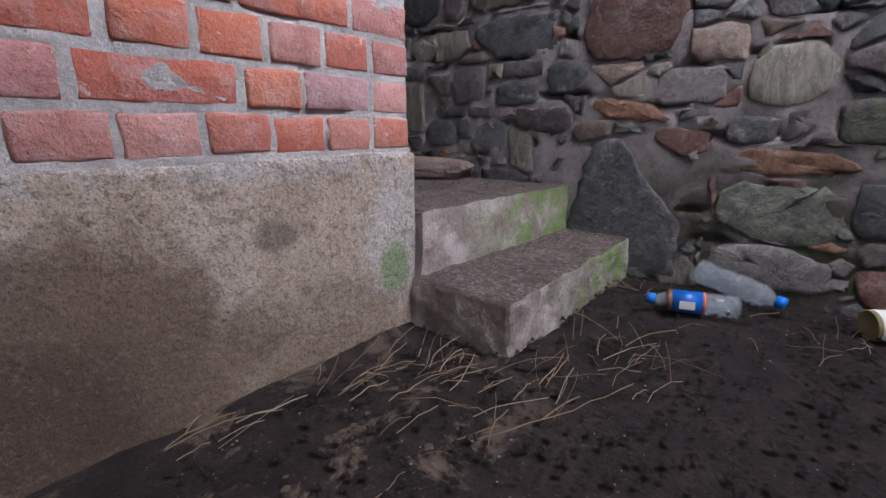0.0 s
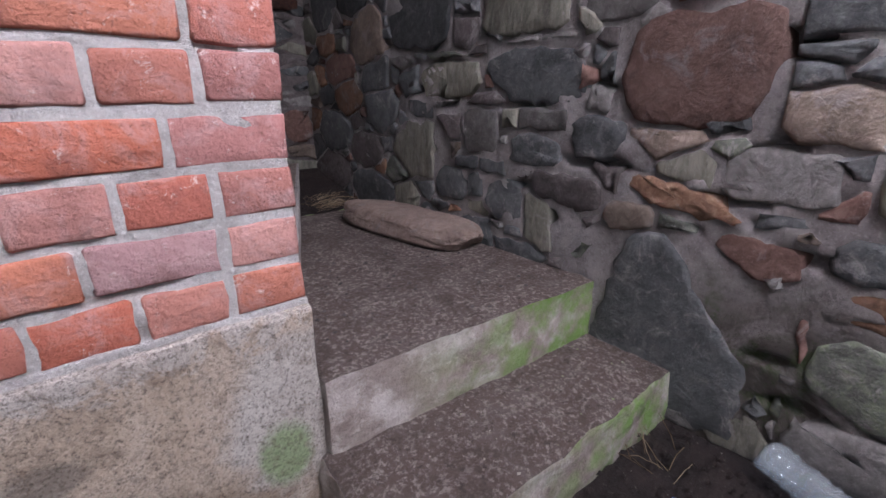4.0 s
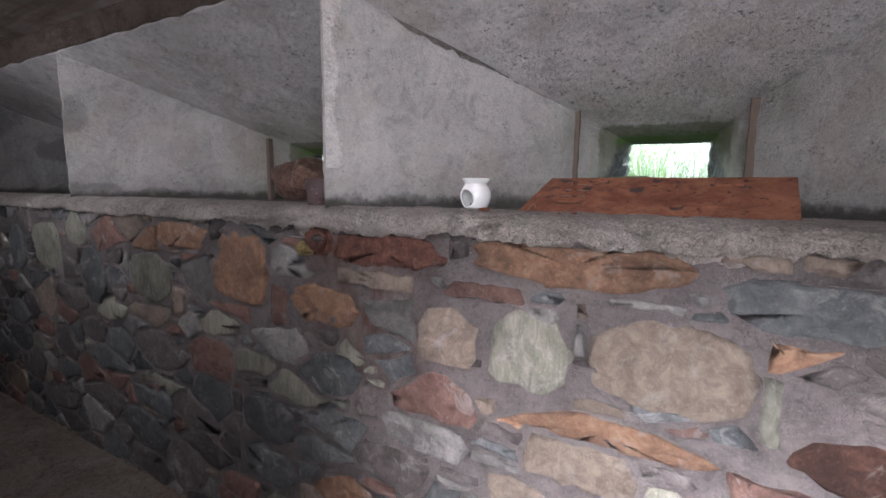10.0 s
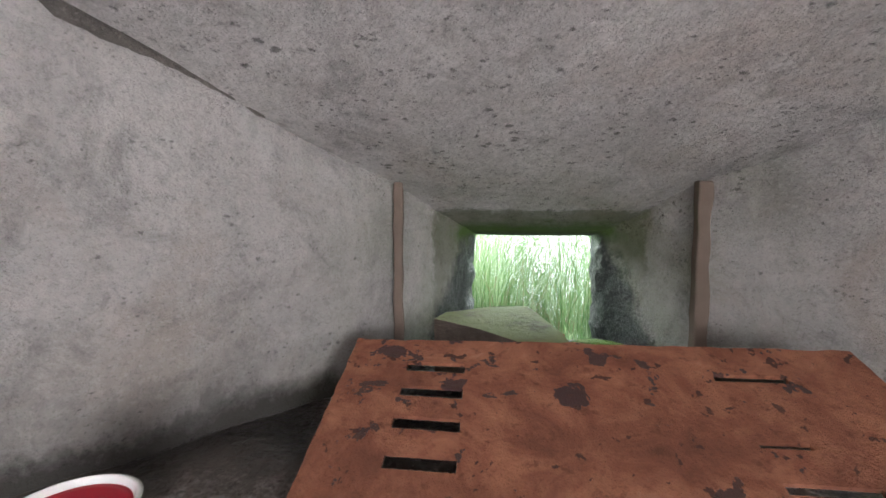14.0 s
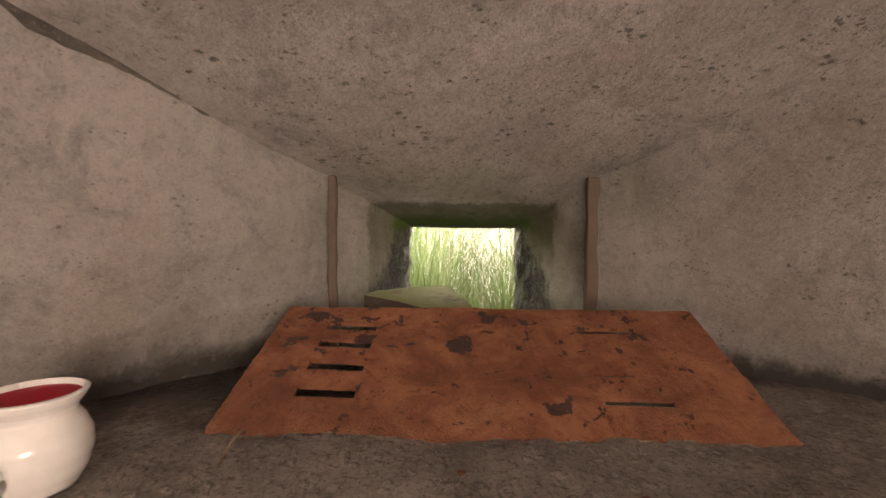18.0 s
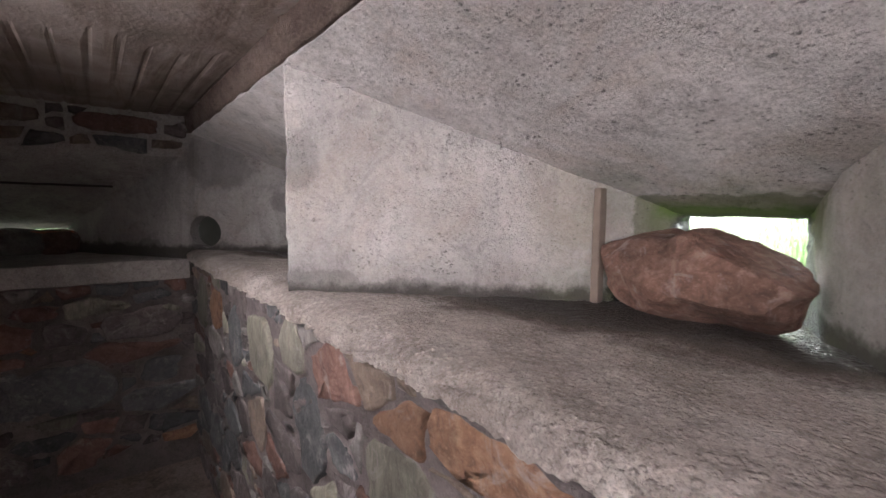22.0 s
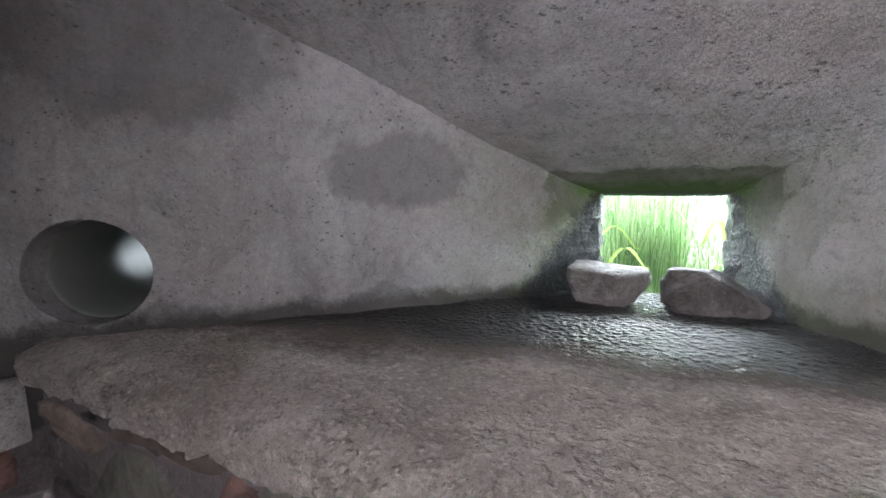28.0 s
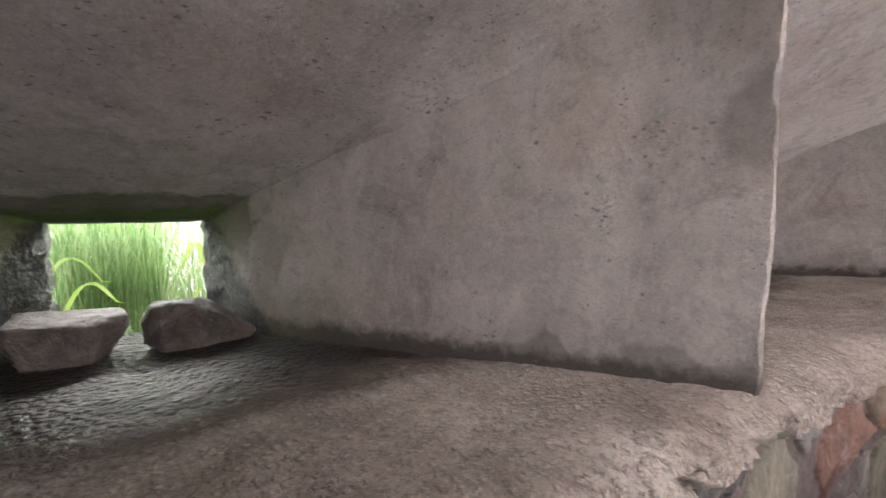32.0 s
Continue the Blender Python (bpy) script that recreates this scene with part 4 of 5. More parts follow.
for y in axis_y:
    row = []
    for x in axis_x:
        z = ground_height(x, y)
        if -4.0 <= x <= 2.2 and 0.5 <= y <= 3.495:
            z = -0.3
        if y > 3.5:
            z = slope_z(y) + 0.02 * noise.noise(Vector((x, y, 0)))
        row.append(bm.verts.new((x, y, z)))
    rows.append(row)
for a, b in zip(rows, rows[1:]):
    for k in range(len(axis_x) - 1):
        bm.faces.new((a[k], a[k + 1], b[k + 1], b[k]))


def make_grass(name, c0, c1, c2):
    m = Mat(name, 0.7, spec=0.3)
    m.colours(m.island(), [(0.0, c0), (0.5, c1), (1.0, c2)])
    m.over(m.span(m.noise(4, 3, 0.6), 0.5, 0.7), tuple(c * 0.6 for c in c0), amount=0.4)
    mat = m.done()
    thin = m.nt.nodes.new("ShaderNodeBsdfTranslucent")
    mix = m.nt.nodes.new("ShaderNodeMixShader")
    mix.inputs[0].default_value = 0.5
    m.link(m.col, thin.inputs["Color"])
    m.link(m.b.outputs[0], mix.inputs[1])
    m.link(thin.outputs[0], mix.inputs[2])
    m.link(mix.outputs[0], m.nt.nodes["Material Output"].inputs["Surface"])
    return mat


def make_turf():
    m = Mat("turf", 0.9)
    m.colours(m.noise(6, 6, 0.7), [(0.3, (0.02, 0.045, 0.008)), (0.5, (0.04, 0.09, 0.015)), (0.7, (0.08, 0.13, 0.03))])
    m.relief(m.noise(40, 5, 0.8), 0.03)
    return m.done()


setting("ground", bm, make_turf(), "rough grassy ground", "ground", smooth=True)
mist = bpy.data.materials.new("bright_mist")
mist.use_nodes = True
glow = mist.node_tree.nodes.new("ShaderNodeEmission")
glow.inputs["Color"].default_value = (0.93, 0.97, 1.0, 1)
glow.inputs["Strength"].default_value = 2.5
mist.node_tree.links.new(glow.outputs[0], mist.node_tree.nodes["Material Output"].inputs["Surface"])
tagged(mesh("backdrop", [(-300, 90, -60), (300, 90, -60), (300, 90, 60), (-300, 90, 60)], [(0, 1, 2, 3)], mist), "pale bright overcast sky beyond the slope", "sky", kind="structure")
tagged(mesh("backdrop", [(-90, -200, -60), (-90, 200, -60), (-90, 200, 60), (-90, -200, 60)], [(0, 1, 2, 3)], mist), "pale bright overcast sky beyond the slope", "sky", kind="structure")
M_RUSH = make_grass("rush", (0.12, 0.22, 0.085), (0.25, 0.38, 0.17), (0.47, 0.55, 0.34))
M_DRY = make_grass("dry_stalk", (0.20, 0.14, 0.085), (0.34, 0.26, 0.17), (0.52, 0.42, 0.30))


def blades(n, box, heights, width, lean, seed, base, bare):
    """Many separate curved blades as one mesh; box: x0, x1, y0, y1; bare: how much of the ground between the tufts has none."""
    rng = random.Random(seed)
    vs, fs = [], []
    for _ in range(n):
        x, y = rng.uniform(box[0], box[1]), rng.uniform(box[2], box[3])
        while bare and 0.5 + noise.noise(Vector((x * 4.2, y * 4.2, seed))) < bare:
            x, y = rng.uniform(box[0], box[1]), rng.uniform(box[2], box[3])
        h, w, a = rng.uniform(*heights), width * rng.uniform(0.6, 1.3), rng.uniform(0, 2 * math.pi)
        dx, dy = math.cos(a) * lean * rng.random() ** 1.5, math.sin(a) * lean * rng.random() ** 1.5
        z0, b = base(x, y), len(vs)
        face = rng.uniform(0, math.pi)
        cx, cy = math.cos(face) * w, math.sin(face) * w
        for k in range(5):
            f = k / 4
            px, py, pz = x + dx * f * f * h, y + dy * f * f * h, z0 + h * (f - 0.18 * lean * f * f)
            t = 1 - f ** 2 * 0.9
            vs += [(px - cx * t, py - cy * t, pz), (px + cx * t, py + cy * t, pz)]
        for k in range(4):
            fs.append((b + 2 * k, b + 2 * k + 1, b + 2 * k + 3, b + 2 * k + 2))
    return vs, fs


def field(name, label, n, box, heights, width, lean, seed, mat, bare=0.0):
    ob = mesh(name, *blades(n, box, heights, width, lean, seed, lambda x, y: slope_z(y) - 0.01 if y > 3.5 else 1.58, bare), mat)
    return tagged(ob, label, "grass", kind="stuff")


for cx, seed, many, dry in ((1.0, 1, 5600, 700), (-0.6, 2, 4600, 700), (-2.2, 3, 3400, 1800)):
    field("rushes", "tall green rushes growing outside the embrasure", many, (cx - 0.7, cx + 0.7, 3.95, 5.4), (0.3, 1.5), 0.0014, 1.3, seed, M_RUSH, 0.54)
    field("grass", "low green grass at the foot of the embrasure", 900, (cx - 0.5, cx + 0.5, 3.60, 4.6), (0.04, 0.15), 0.0022, 1.1, seed + 10, M_RUSH)
    field("dry_stalks", "dry straw coloured stalks among the rushes", dry, (cx - 0.8, cx + 0.8, 4.0, 5.6), (0.25, 1.1), 0.0010, 1.4, seed + 20, M_DRY)
field("rushes", "dense clump of rushes close to the west embrasure", 950, (-2.42, -2.14, 3.95, 4.25), (0.45, 1.0), 0.0016, 0.6, 43, M_RUSH)
M_BROAD = make_grass("broad_leaf", (0.16, 0.30, 0.05), (0.30, 0.42, 0.10), (0.50, 0.52, 0.20))
plant = thing("broad_leaved_plant", "pale green arching broad leaves outside the embrasure", "plant", pose(-2.2, 3.78, slope_z(3.78)))
rng = random.Random(77)
for x0, way, high, reach in ((-0.26, 0.5, 0.27, 0.22), (-0.20, -0.4, 0.20, 0.18), (0.16, 0.9, 0.24, 0.16), (0.20, 2.4, 0.30, 0.14), (0.14, 0.2, 0.18, 0.18), (0.24, 1.6, 0.22, 0.12), (0.10, -0.6, 0.16, 0.12)):
    vs, fs = [], []
    ca, sa = math.cos(way), math.sin(way)
    for k in range(11):
        f = k / 10
        r, z, w = reach * f, high * math.sin(min(1.0, f * 1.15) * 2.3) * (1 - 0.15 * f), 0.013 * math.sin(math.pi * (0.12 + 0.88 * f)) + 0.001
        for side in (-1, 0, 1):
            vs.append((x0 + r * ca - side * w * sa, r * sa * 0.6 + side * w * ca, max(0.0, z) + (0.004 if side else 0.0)))
    for k in range(10):
        for q in (0, 1):
            a = k * 3 + q
            fs.append((a, a + 1, a + 4, a + 3))
    mesh("leaf", vs, fs, M_BROAD, plant, smooth=True)
field("rushes", "tall green rushes beyond the end embrasure", 500, (-7.0, -4.8, 0.8, 3.0), (0.3, 0.8), 0.004, 0.5, 7, M_RUSH)

# ---- entrance: bottles, pot, straw ----


def film_plastic(name, c, body, rough):
    """Thin see-through plastic or glass: most light passes, the rest meets a glossy tinted skin."""
    m = bpy.data.materials.new(name)
    m.use_nodes = True
    nt = m.node_tree
    b = nt.nodes["Principled BSDF"]
    b.inputs["Base Color"].default_value = (*c, 1)
    b.inputs["Roughness"].default_value = rough
    b.inputs["Specular IOR Level"].default_value = 0.9
    through = nt.nodes.new("ShaderNodeBsdfTransparent")
    through.inputs["Color"].default_value = (*(0.5 + 0.5 * x for x in c), 1)
    mix = nt.nodes.new("ShaderNodeMixShader")
    mix.inputs[0].default_value = body
    nt.links.new(through.outputs[0], mix.inputs[1])
    nt.links.new(b.outputs[0], mix.inputs[2])
    nt.links.new(mix.outputs[0], nt.nodes["Material Output"].inputs["Surface"])
    return m


M_CLEAR = film_plastic("clear_plastic", (0.85, 0.90, 0.94), 0.085, 0.08)
M_BLUE = plain("blue_plastic", (0.01, 0.16, 0.62), 0.35)
M_LABEL = plain("blue_label", (0.005, 0.10, 0.42), 0.4)
M_RED_LABEL = plain("orange_label", (0.62, 0.12, 0.05), 0.4)
M_WHITE = plain("white_plastic", (0.75, 0.74, 0.70), 0.4)
M_DIRTY = plain("dirty_liquid", (0.15, 0.07, 0.045), 0.25)


def lying(a, b, spin=0.0):
    """A pose whose z axis runs from a to b."""
    a, b = Vector(a), Vector(b)
    return Matrix.Translation(a) @ (b - a).to_track_quat("Z", "Y").to_matrix().to_4x4() @ Matrix.Rotation(spin, 4, "Z")


def bottle(name, label, m, length, r, body, cap, wraps, ribs):
    ob = thing(name, label, "bottle", m)
    prof = [(0, 0.004), (r * 0.7, 0.0), (r * 0.96, 0.008)]
    n = 26
    for k in range(n + 1):
        z = 0.012 + (length * 0.70 - 0.012) * k / n
        prof.append((r * (1.0 - (ribs if k % 3 == 1 else 0)), z))
    prof += [(r * 0.9, length * 0.76), (r * 0.62, length * 0.83), (r * 0.38, length * 0.89), (r * 0.36, length * 0.93), (0, length * 0.93)]
    bm = revolve(prof, 28)
    if ribs > 0.05:
        for v in bm.verts:
            v.co += noise.noise_vector(v.co * 28) * 0.006
    shell = part("body", bm, body, ob, smooth=True)
    thin = shell.modifiers.new("wall", "SOLIDIFY")
    thin.thickness, thin.offset = 0.0008, -1
    part("cap", revolve([(0, length * 0.90), (r * 0.46, length * 0.90), (r * 0.47, length * 0.96), (r * 0.43, length * 0.99), (0, length)], 24), cap, ob, "blue screw cap", smooth=True)
    for nm, mat, lo, hi in wraps:
        part(nm, revolve([(r * 0.98, length * lo), (r * 1.012, length * lo), (r * 1.012, length * hi), (r * 0.98, length * hi)], 28), mat, ob, smooth=True)
    return ob


a = bottle("drink_bottle", "clear plastic drink bottle with blue label lying on soil", lying((1.475, 0.105, 0.036), (1.405, 0.335, 0.034)), 0.24, 0.032, M_CLEAR, M_BLUE,
           [("label", M_LABEL, 0.40, 0.72), ("label_band", M_RED_LABEL, 0.37, 0.40), ("contents", M_DIRTY, 0.72, 0.78)], 0.02)
part("label_print", block(0.0325, 0.0332, -0.012, 0.012, 0.115, 0.155, 1, 0, 1, 0), M_WHITE, a, "white lettering too worn to read")
bottle("water_bottle", "crumpled clear ribbed water bottle with blue cap", lying((1.655, 0.255, 0.075), (1.60, 0.02, 0.036)), 0.26, 0.037, M_CLEAR, M_BLUE, [], 0.11)
pot = thing("food_pot", "small dirty pot with a torn white label", "pot", lying((1.60, -0.24, 0.04), (1.55, -0.15, 0.03)))
part("body", revolve([(0, 0), (0.034, 0), (0.04, 0.085), (0.036, 0.085), (0.03, 0.006), (0, 0.006)], 26), plain("olive_pot", (0.30, 0.27, 0.12), 0.5), pot, smooth=True)
part("label", revolve([(0.0375, 0.03), (0.0405, 0.075)], 26), M_WHITE, pot, "torn white label", smooth=True)


def strands(name, label, n, spots, length, seed, z):
    rng = random.Random(seed)
    vs, fs = [], []
    for _ in range(n):
        cx, cy, r, head = rng.choice(spots)
        x, y = rng.gauss(cx, r), rng.gauss(cy, r)
        a = head + rng.gauss(0, 0.45)
        ln, w, bend = rng.uniform(*length), rng.uniform(0.0005, 0.0012), rng.gauss(0, 0.35)
        b = len(vs)
        h = z + rng.uniform(0.006, 0.022)
        for k in range(5):
            f = k / 4
            x += math.cos(a + bend * f) * ln / 4
            y += math.sin(a + bend * f) * ln / 4
            hz = h + 0.012 * math.sin(f * 3.1) * rng.random()
            vs += [(x, y - w, hz), (x, y + w, hz), (x, y, hz + w * 1.6)]
        for k in range(4):
            for q in range(3):
                p = (q + 1) % 3
                fs.append((b + 3 * k + q, b + 3 * k + p, b + 3 * k + 3 + p, b + 3 * k + 3 + q))
    return tagged(mesh(name, vs, fs, M_DRY), label, "straw", kind="stuff")


strands("straw", "dry brown grass stalks strewn on the soil", 130, [(0.50, 0.70, 0.03, 0.15), (0.62, 0.62, 0.06, 0.2), (0.70, 0.58, 0.04, 0.0), (0.74, 0.37, 0.06, -0.15), (0.95, 0.28, 0.05, -0.1), (1.02, 0.26, 0.05, 0.1), (0.22, 0.74, 0.03, 0.35), (1.50, 0.40, 0.03, 0.9), (1.35, -0.1, 0.10, -0.4), (0.58, 0.49, 0.09, -0.2)], (0.05, 0.20), 4, 0.0)
strands("straw", "dry grass stalks in the gap behind the step", 90, [(1.50, 2.12, 0.05, 0.8), (1.46, 2.0, 0.04, 0.3)], (0.06, 0.18), 9, 0.32)


def crumbs(name, label, n, box, z, size, seed, mat):
    rng = random.Random(seed)
    vs, fs = [], []
    for _ in range(n):
        x, y, s, b = rng.uniform(box[0], box[1]), rng.uniform(box[2], box[3]), rng.uniform(*size), len(vs)
        for k in range(6):
            d = Vector(((1, 0, 0), (-1, 0, 0), (0, 1, 0), (0, -1, 0), (0, 0, 1), (0, 0, -0.6))[k]) * s * rng.uniform(0.6, 1.2)
            vs.append((x + d.x, y + d.y, z + s * 0.4 + d.z * 0.7))
        fs += [tuple(b + q for q in f) for f in ((0, 2, 4), (2, 1, 4), (1, 3, 4), (3, 0, 4), (2, 0, 5), (1, 2, 5), (3, 1, 5), (0, 3, 5))]
    return tagged(mesh(name, vs, fs, mat), label, "debris", kind="stuff")


crumbs("soil_crumbs", "crumbs of soil and grit on the bare soil", 2600, (0.1, 1.68, -0.4, 0.78), 0.004, (0.003, 0.012), 3, M_SOIL)
crumbs("pale_grit", "small pale grit and chips on the soil", 260, (0.1, 1.68, -0.3, 0.78), 0.006, (0.0012, 0.0035), 13, GREY)
crumbs("mortar_crumbs", "crumbs of mortar on the footing and step", 60, (0.9, 1.66, 0.5, 0.74), 0.139, (0.002, 0.006), 14, M_STEP)
crumbs("floor_grit", "dark grit scattered on the concrete floor", 260, (-0.8, 1.0, 1.1, 2.5), FLOOR, (0.002, 0.010), 5, PURPLE)
crumbs("step_grit", "dark grit on the concrete step", 220, (0.95, 1.6, 0.8, 1.9), LOW, (0.002, 0.009), 6, PURPLE)

loose = part("loose_stone", boulder(0.24, 0.70, 0.11, 4.0, 0.12, 4, 0.3, 3.5), rock("pink_tan_stone", (0.24, 0.17, 0.14), (0.34, 0.25, 0.21), (0.43, 0.34, 0.29)))
loose.matrix_world = pose(1.585, 1.50, LOW - 0.004, 0, 4, 6)
tagged(loose, "long flat tan stone lying on the concrete step", "stone")
lump = part("coal_lump", boulder(0.07, 0.06, 0.055, 8.0, 0.3, 2), plain("charcoal", (0.012, 0.012, 0.013), 0.9))
lump.location = (1.015, 2.47, FLOOR)
tagged(lump, "small black lump on the floor by the wall", "lump")

# ---- east embrasure: oil burner, plate, slab ----
M_GLAZE = plain("white_glaze", (0.80, 0.79, 0.78), 0.12)
M_WAX = plain("red_wax", (0.50, 0.012, 0.035), 0.6, 0.2)
M_BLACK = plain("dull_black", (0.05, 0.04, 0.04), 0.9)
burner = thing("oil_burner", "white glazed ceramic oil burner with red wax", "oil burner", pose(0.582, 2.688, LEDGE + 0.001, 0, 0, -24) @ Matrix.Diagonal((0.95, 0.95, 0.89, 1)))
prof = [(0.026, 0.0), (0.033, 0.004), (0.040, 0.018), (0.0445, 0.036), (0.0440, 0.052), (0.0385, 0.066), (0.033, 0.074), (0.0335, 0.079), (0.040, 0.088), (0.0425, 0.094)]
fine = []
for p, q in zip(prof, prof[1:]):
    fine += [(p[0] + (q[0] - p[0]) * k / 4, p[1] + (q[1] - p[1]) * k / 4) for k in range(4)]
bm = revolve(fine + [prof[-1]], 96)


def window(v):
    """Below 1 inside the burner's arched window."""
    return math.hypot(v.x / 0.029, (v.z - 0.034) / 0.027) if v.y < 0 else 9.0


bmesh.ops.delete(bm, geom=[f for f in bm.faces if window(f.calc_center_median()) < 1], context="FACES")
for v in bm.verts:
    if v.is_boundary and window(v.co) < 1.4:
        r, k = math.hypot(v.co.x, v.co.y), 1 / window(v.co)
        x, z = v.co.x * k, 0.034 + (v.co.z - 0.034) * k
        v.co = (x, -math.sqrt(max(0.0, r * r - x * x)), z)
shell = part("body", bm, M_GLAZE, burner, smooth=True)
solid = shell.modifiers.new("wall", "SOLIDIFY")
solid.thickness, solid.offset = 0.004, -1
part("base", revolve([(0, 0.002), (0.027, 0.002), (0.030, 0.007), (0, 0.008)], 40), M_GLAZE, burner, smooth=True)
part("bowl", revolve([(0, 0.066), (0.030, 0.070), (0.034, 0.080), (0.030, 0.074), (0, 0.069)], 48), M_GLAZE, burner, smooth=True)
part("wax", revolve([(0, 0.0905), (0.030, 0.0905), (0.0385, 0.0895), (0.034, 0.083), (0, 0.083)], 48), M_WAX, burner, "hardened red wax", smooth=True)
part("tealight", revolve([(0, 0.008), (0.016, 0.008), (0.017, 0.016), (0.010, 0.017), (0, 0.015)], 24), M_BLACK, burner, "burnt out tealight", smooth=True)

flake = part("rust_flake", boulder(0.032, 0.026, 0.009, 2.0, 0.3, 2), M_RUST)
flake.location = (0.64, 2.62, LEDGE)
tagged(flake, "small flake of orange rust on the ledge", "rust flake")
for k, (x, y, s) in enumerate(((0.87, 2.62, 0.016), (0.84, 2.60, 0.010), (1.1, 2.66, 0.012), (0.95, 2.71, 0.009))):
    ob = part("rust_flake", boulder(s, s * 0.8, s * 0.4, 3.0 + k, 0.3, 1), M_RUST)
    ob.location = (x, y, ledge_z(y))
    tagged(ob, "small flake of orange rust on the ledge", "rust flake")


def slotted_plate(width, height, slots, nu, nv):
    """A steel sheet with slots cut through it, one mesh before thickness; u to the right, v up its slope."""
    us = sorted({round(i * width / nu, 4) for i in range(nu + 1)} | {u for s in slots for u in s[:2]})
    vs = sorted({round(i * height / nv, 4) for i in range(nv + 1)} | {v for s in slots for v in s[2:]})
    bm = bmesh.new()
    grid = [[bm.verts.new((u, v, 0.004 * noise.noise(Vector((u * 6, v * 6, 4))))) for u in us] for v in vs]
    for j in range(len(vs) - 1):
        for i in range(len(us) - 1):
            cu, cv = (us[i] + us[i + 1]) / 2, (vs[j] + vs[j + 1]) / 2
            if any(s[0] < cu < s[1] and s[2] < cv < s[3] for s in slots):
                continue
            bm.faces.new((grid[j][i], grid[j][i + 1], grid[j + 1][i + 1], grid[j + 1][i]))
    for v in bm.verts:
        e = min(v.co.x, width - v.co.x, v.co.y, height - v.co.y)
        if e < 0.002:
            v.co.x += 0.003 * noise.noise(Vector((v.co.x * 40, v.co.y * 40, 1)))
            v.co.y += 0.004 * noise.noise(Vector((v.co.x * 40, v.co.y * 40, 7)))
    return bm


PLATE_W, PLATE_H = 0.655, 0.285
SLOTS = [(0.082, 0.158, v - 0.002, v + 0.016) for v in (0.070, 0.121, 0.171, 0.217)] + [(0.462, 0.547, v, v + 0.012) for v in (0.064, 0.217)] + [(0.463, 0.515, 0.117, 0.125)]
plate = thing("steel_plate", "rusty orange steel plate with slots leaning on stones", "metal plate", Matrix.Translation((0.664, 2.803, LEDGE - 0.008)) @ Euler((radians(21), 0, radians(-4.6))).to_matrix().to_4x4())
face = part("face", slotted_plate(PLATE_W, PLATE_H, SLOTS, 30, 16), M_RUST, plate)
solid = face.modifiers.new("gauge", "SOLIDIFY")
solid.thickness, solid.offset = 0.005, -1
part("flange", block(0.0, 0.004, 0.0, PLATE_H, -0.022, -0.001, 0.05, 0.0015, 20, 0), M_RUST, plate)
part("flange", block(PLATE_W - 0.004, PLATE_W, 0.0, PLATE_H, -0.03, -0.001, 0.05, 0.0015, 20, 0), M_RUST, plate)

stalk = mesh("grass_stalk", [(0.722 + 0.004 * math.sin(k) + dx, 2.785 - 0.012 * k + dy, LEDGE + 0.012 * math.sin(k * 0.8) + 0.004 + dz) for k in range(6) for dx, dy, dz in ((-0.0012, 0, 0), (0.0012, 0, 0), (0, 0, 0.002))],
             [(3 * k + q, 3 * k + (q + 1) % 3, 3 * k + 3 + (q + 1) % 3, 3 * k + 3 + q) for k in range(5) for q in range(3)], M_DRY)
tagged(stalk, "short dry grass stalk sticking out under the plate", "stalk")
def make_slab():
    m = Mat("green_slab_stone", 0.85)
    m.colours(m.noise(18, 6, 0.7), [(0.3, (0.07, 0.055, 0.045)), (0.5, (0.12, 0.095, 0.078)), (0.7, (0.19, 0.155, 0.125))])
    nz = m.nt.nodes.new("ShaderNodeSeparateXYZ")
    m.link(m.geo.outputs["Normal"], nz.inputs[0])
    # green tinge of the top, its lit paleness painted in by upward normal
    m.over(m.math("MULTIPLY", m.span(nz.outputs[2], 0.6, 0.85), m.span(m.noise(14, 5, 0.7, shift=4), 0.25, 0.5)), (0.24, 0.29, 0.13), amount=0.85)
    m.relief(m.noise(90, 6, 0.75), 0.004).relief(m.noise(14, 5, 0.65, 0.5, (1, 1, 3)), 0.010)
    return m.done()


M_SLAB = make_slab()
bm = prism([(0.790, 3.20), (0.868, 3.142), (0.926, 3.080), (0.995, 3.076), (0.992, 3.121), (0.960, 3.257), (0.886, 3.258), (0.81, 3.235)], ledge_z(3.2) - 0.004, 1.80, 0.02, 0.0014, 22.0, top=lambda x, y: 1.785 + 0.03 * (x - 0.80) + 0.12 * (y - 3.08))
slab = tagged(part("stone_slab", bm, M_SLAB), "flat wedge of brown stone with a green tinge on top", "stone")
M_MOSS = rock("moss", (0.06, 0.12, 0.012), (0.13, 0.22, 0.025), (0.22, 0.32, 0.05), 0.95, 90)
moss = part("moss_cushion", boulder(0.13, 0.10, 0.045, 12.0, 0.25, 4), M_MOSS)
moss.location = (1.108, 3.325, ledge_z(3.31) - 0.008)
tagged(moss, "cushion of bright green moss in the embrasure", "moss")
peg = thing("iron_peg", "bent rusty iron peg on the stone slab", "iron peg", pose(1.008, 3.12, ledge_z(3.12), 0, -14, 0))
part("shaft", revolve([(0, 0), (0.007, 0.001), (0.008, 0.06), (0.006, 0.09), (0, 0.09)], 12), M_RUST, peg)
part("head", revolve([(0, 0.085), (0.011, 0.088), (0.012, 0.10), (0, 0.104)], 12), M_RUST, peg)
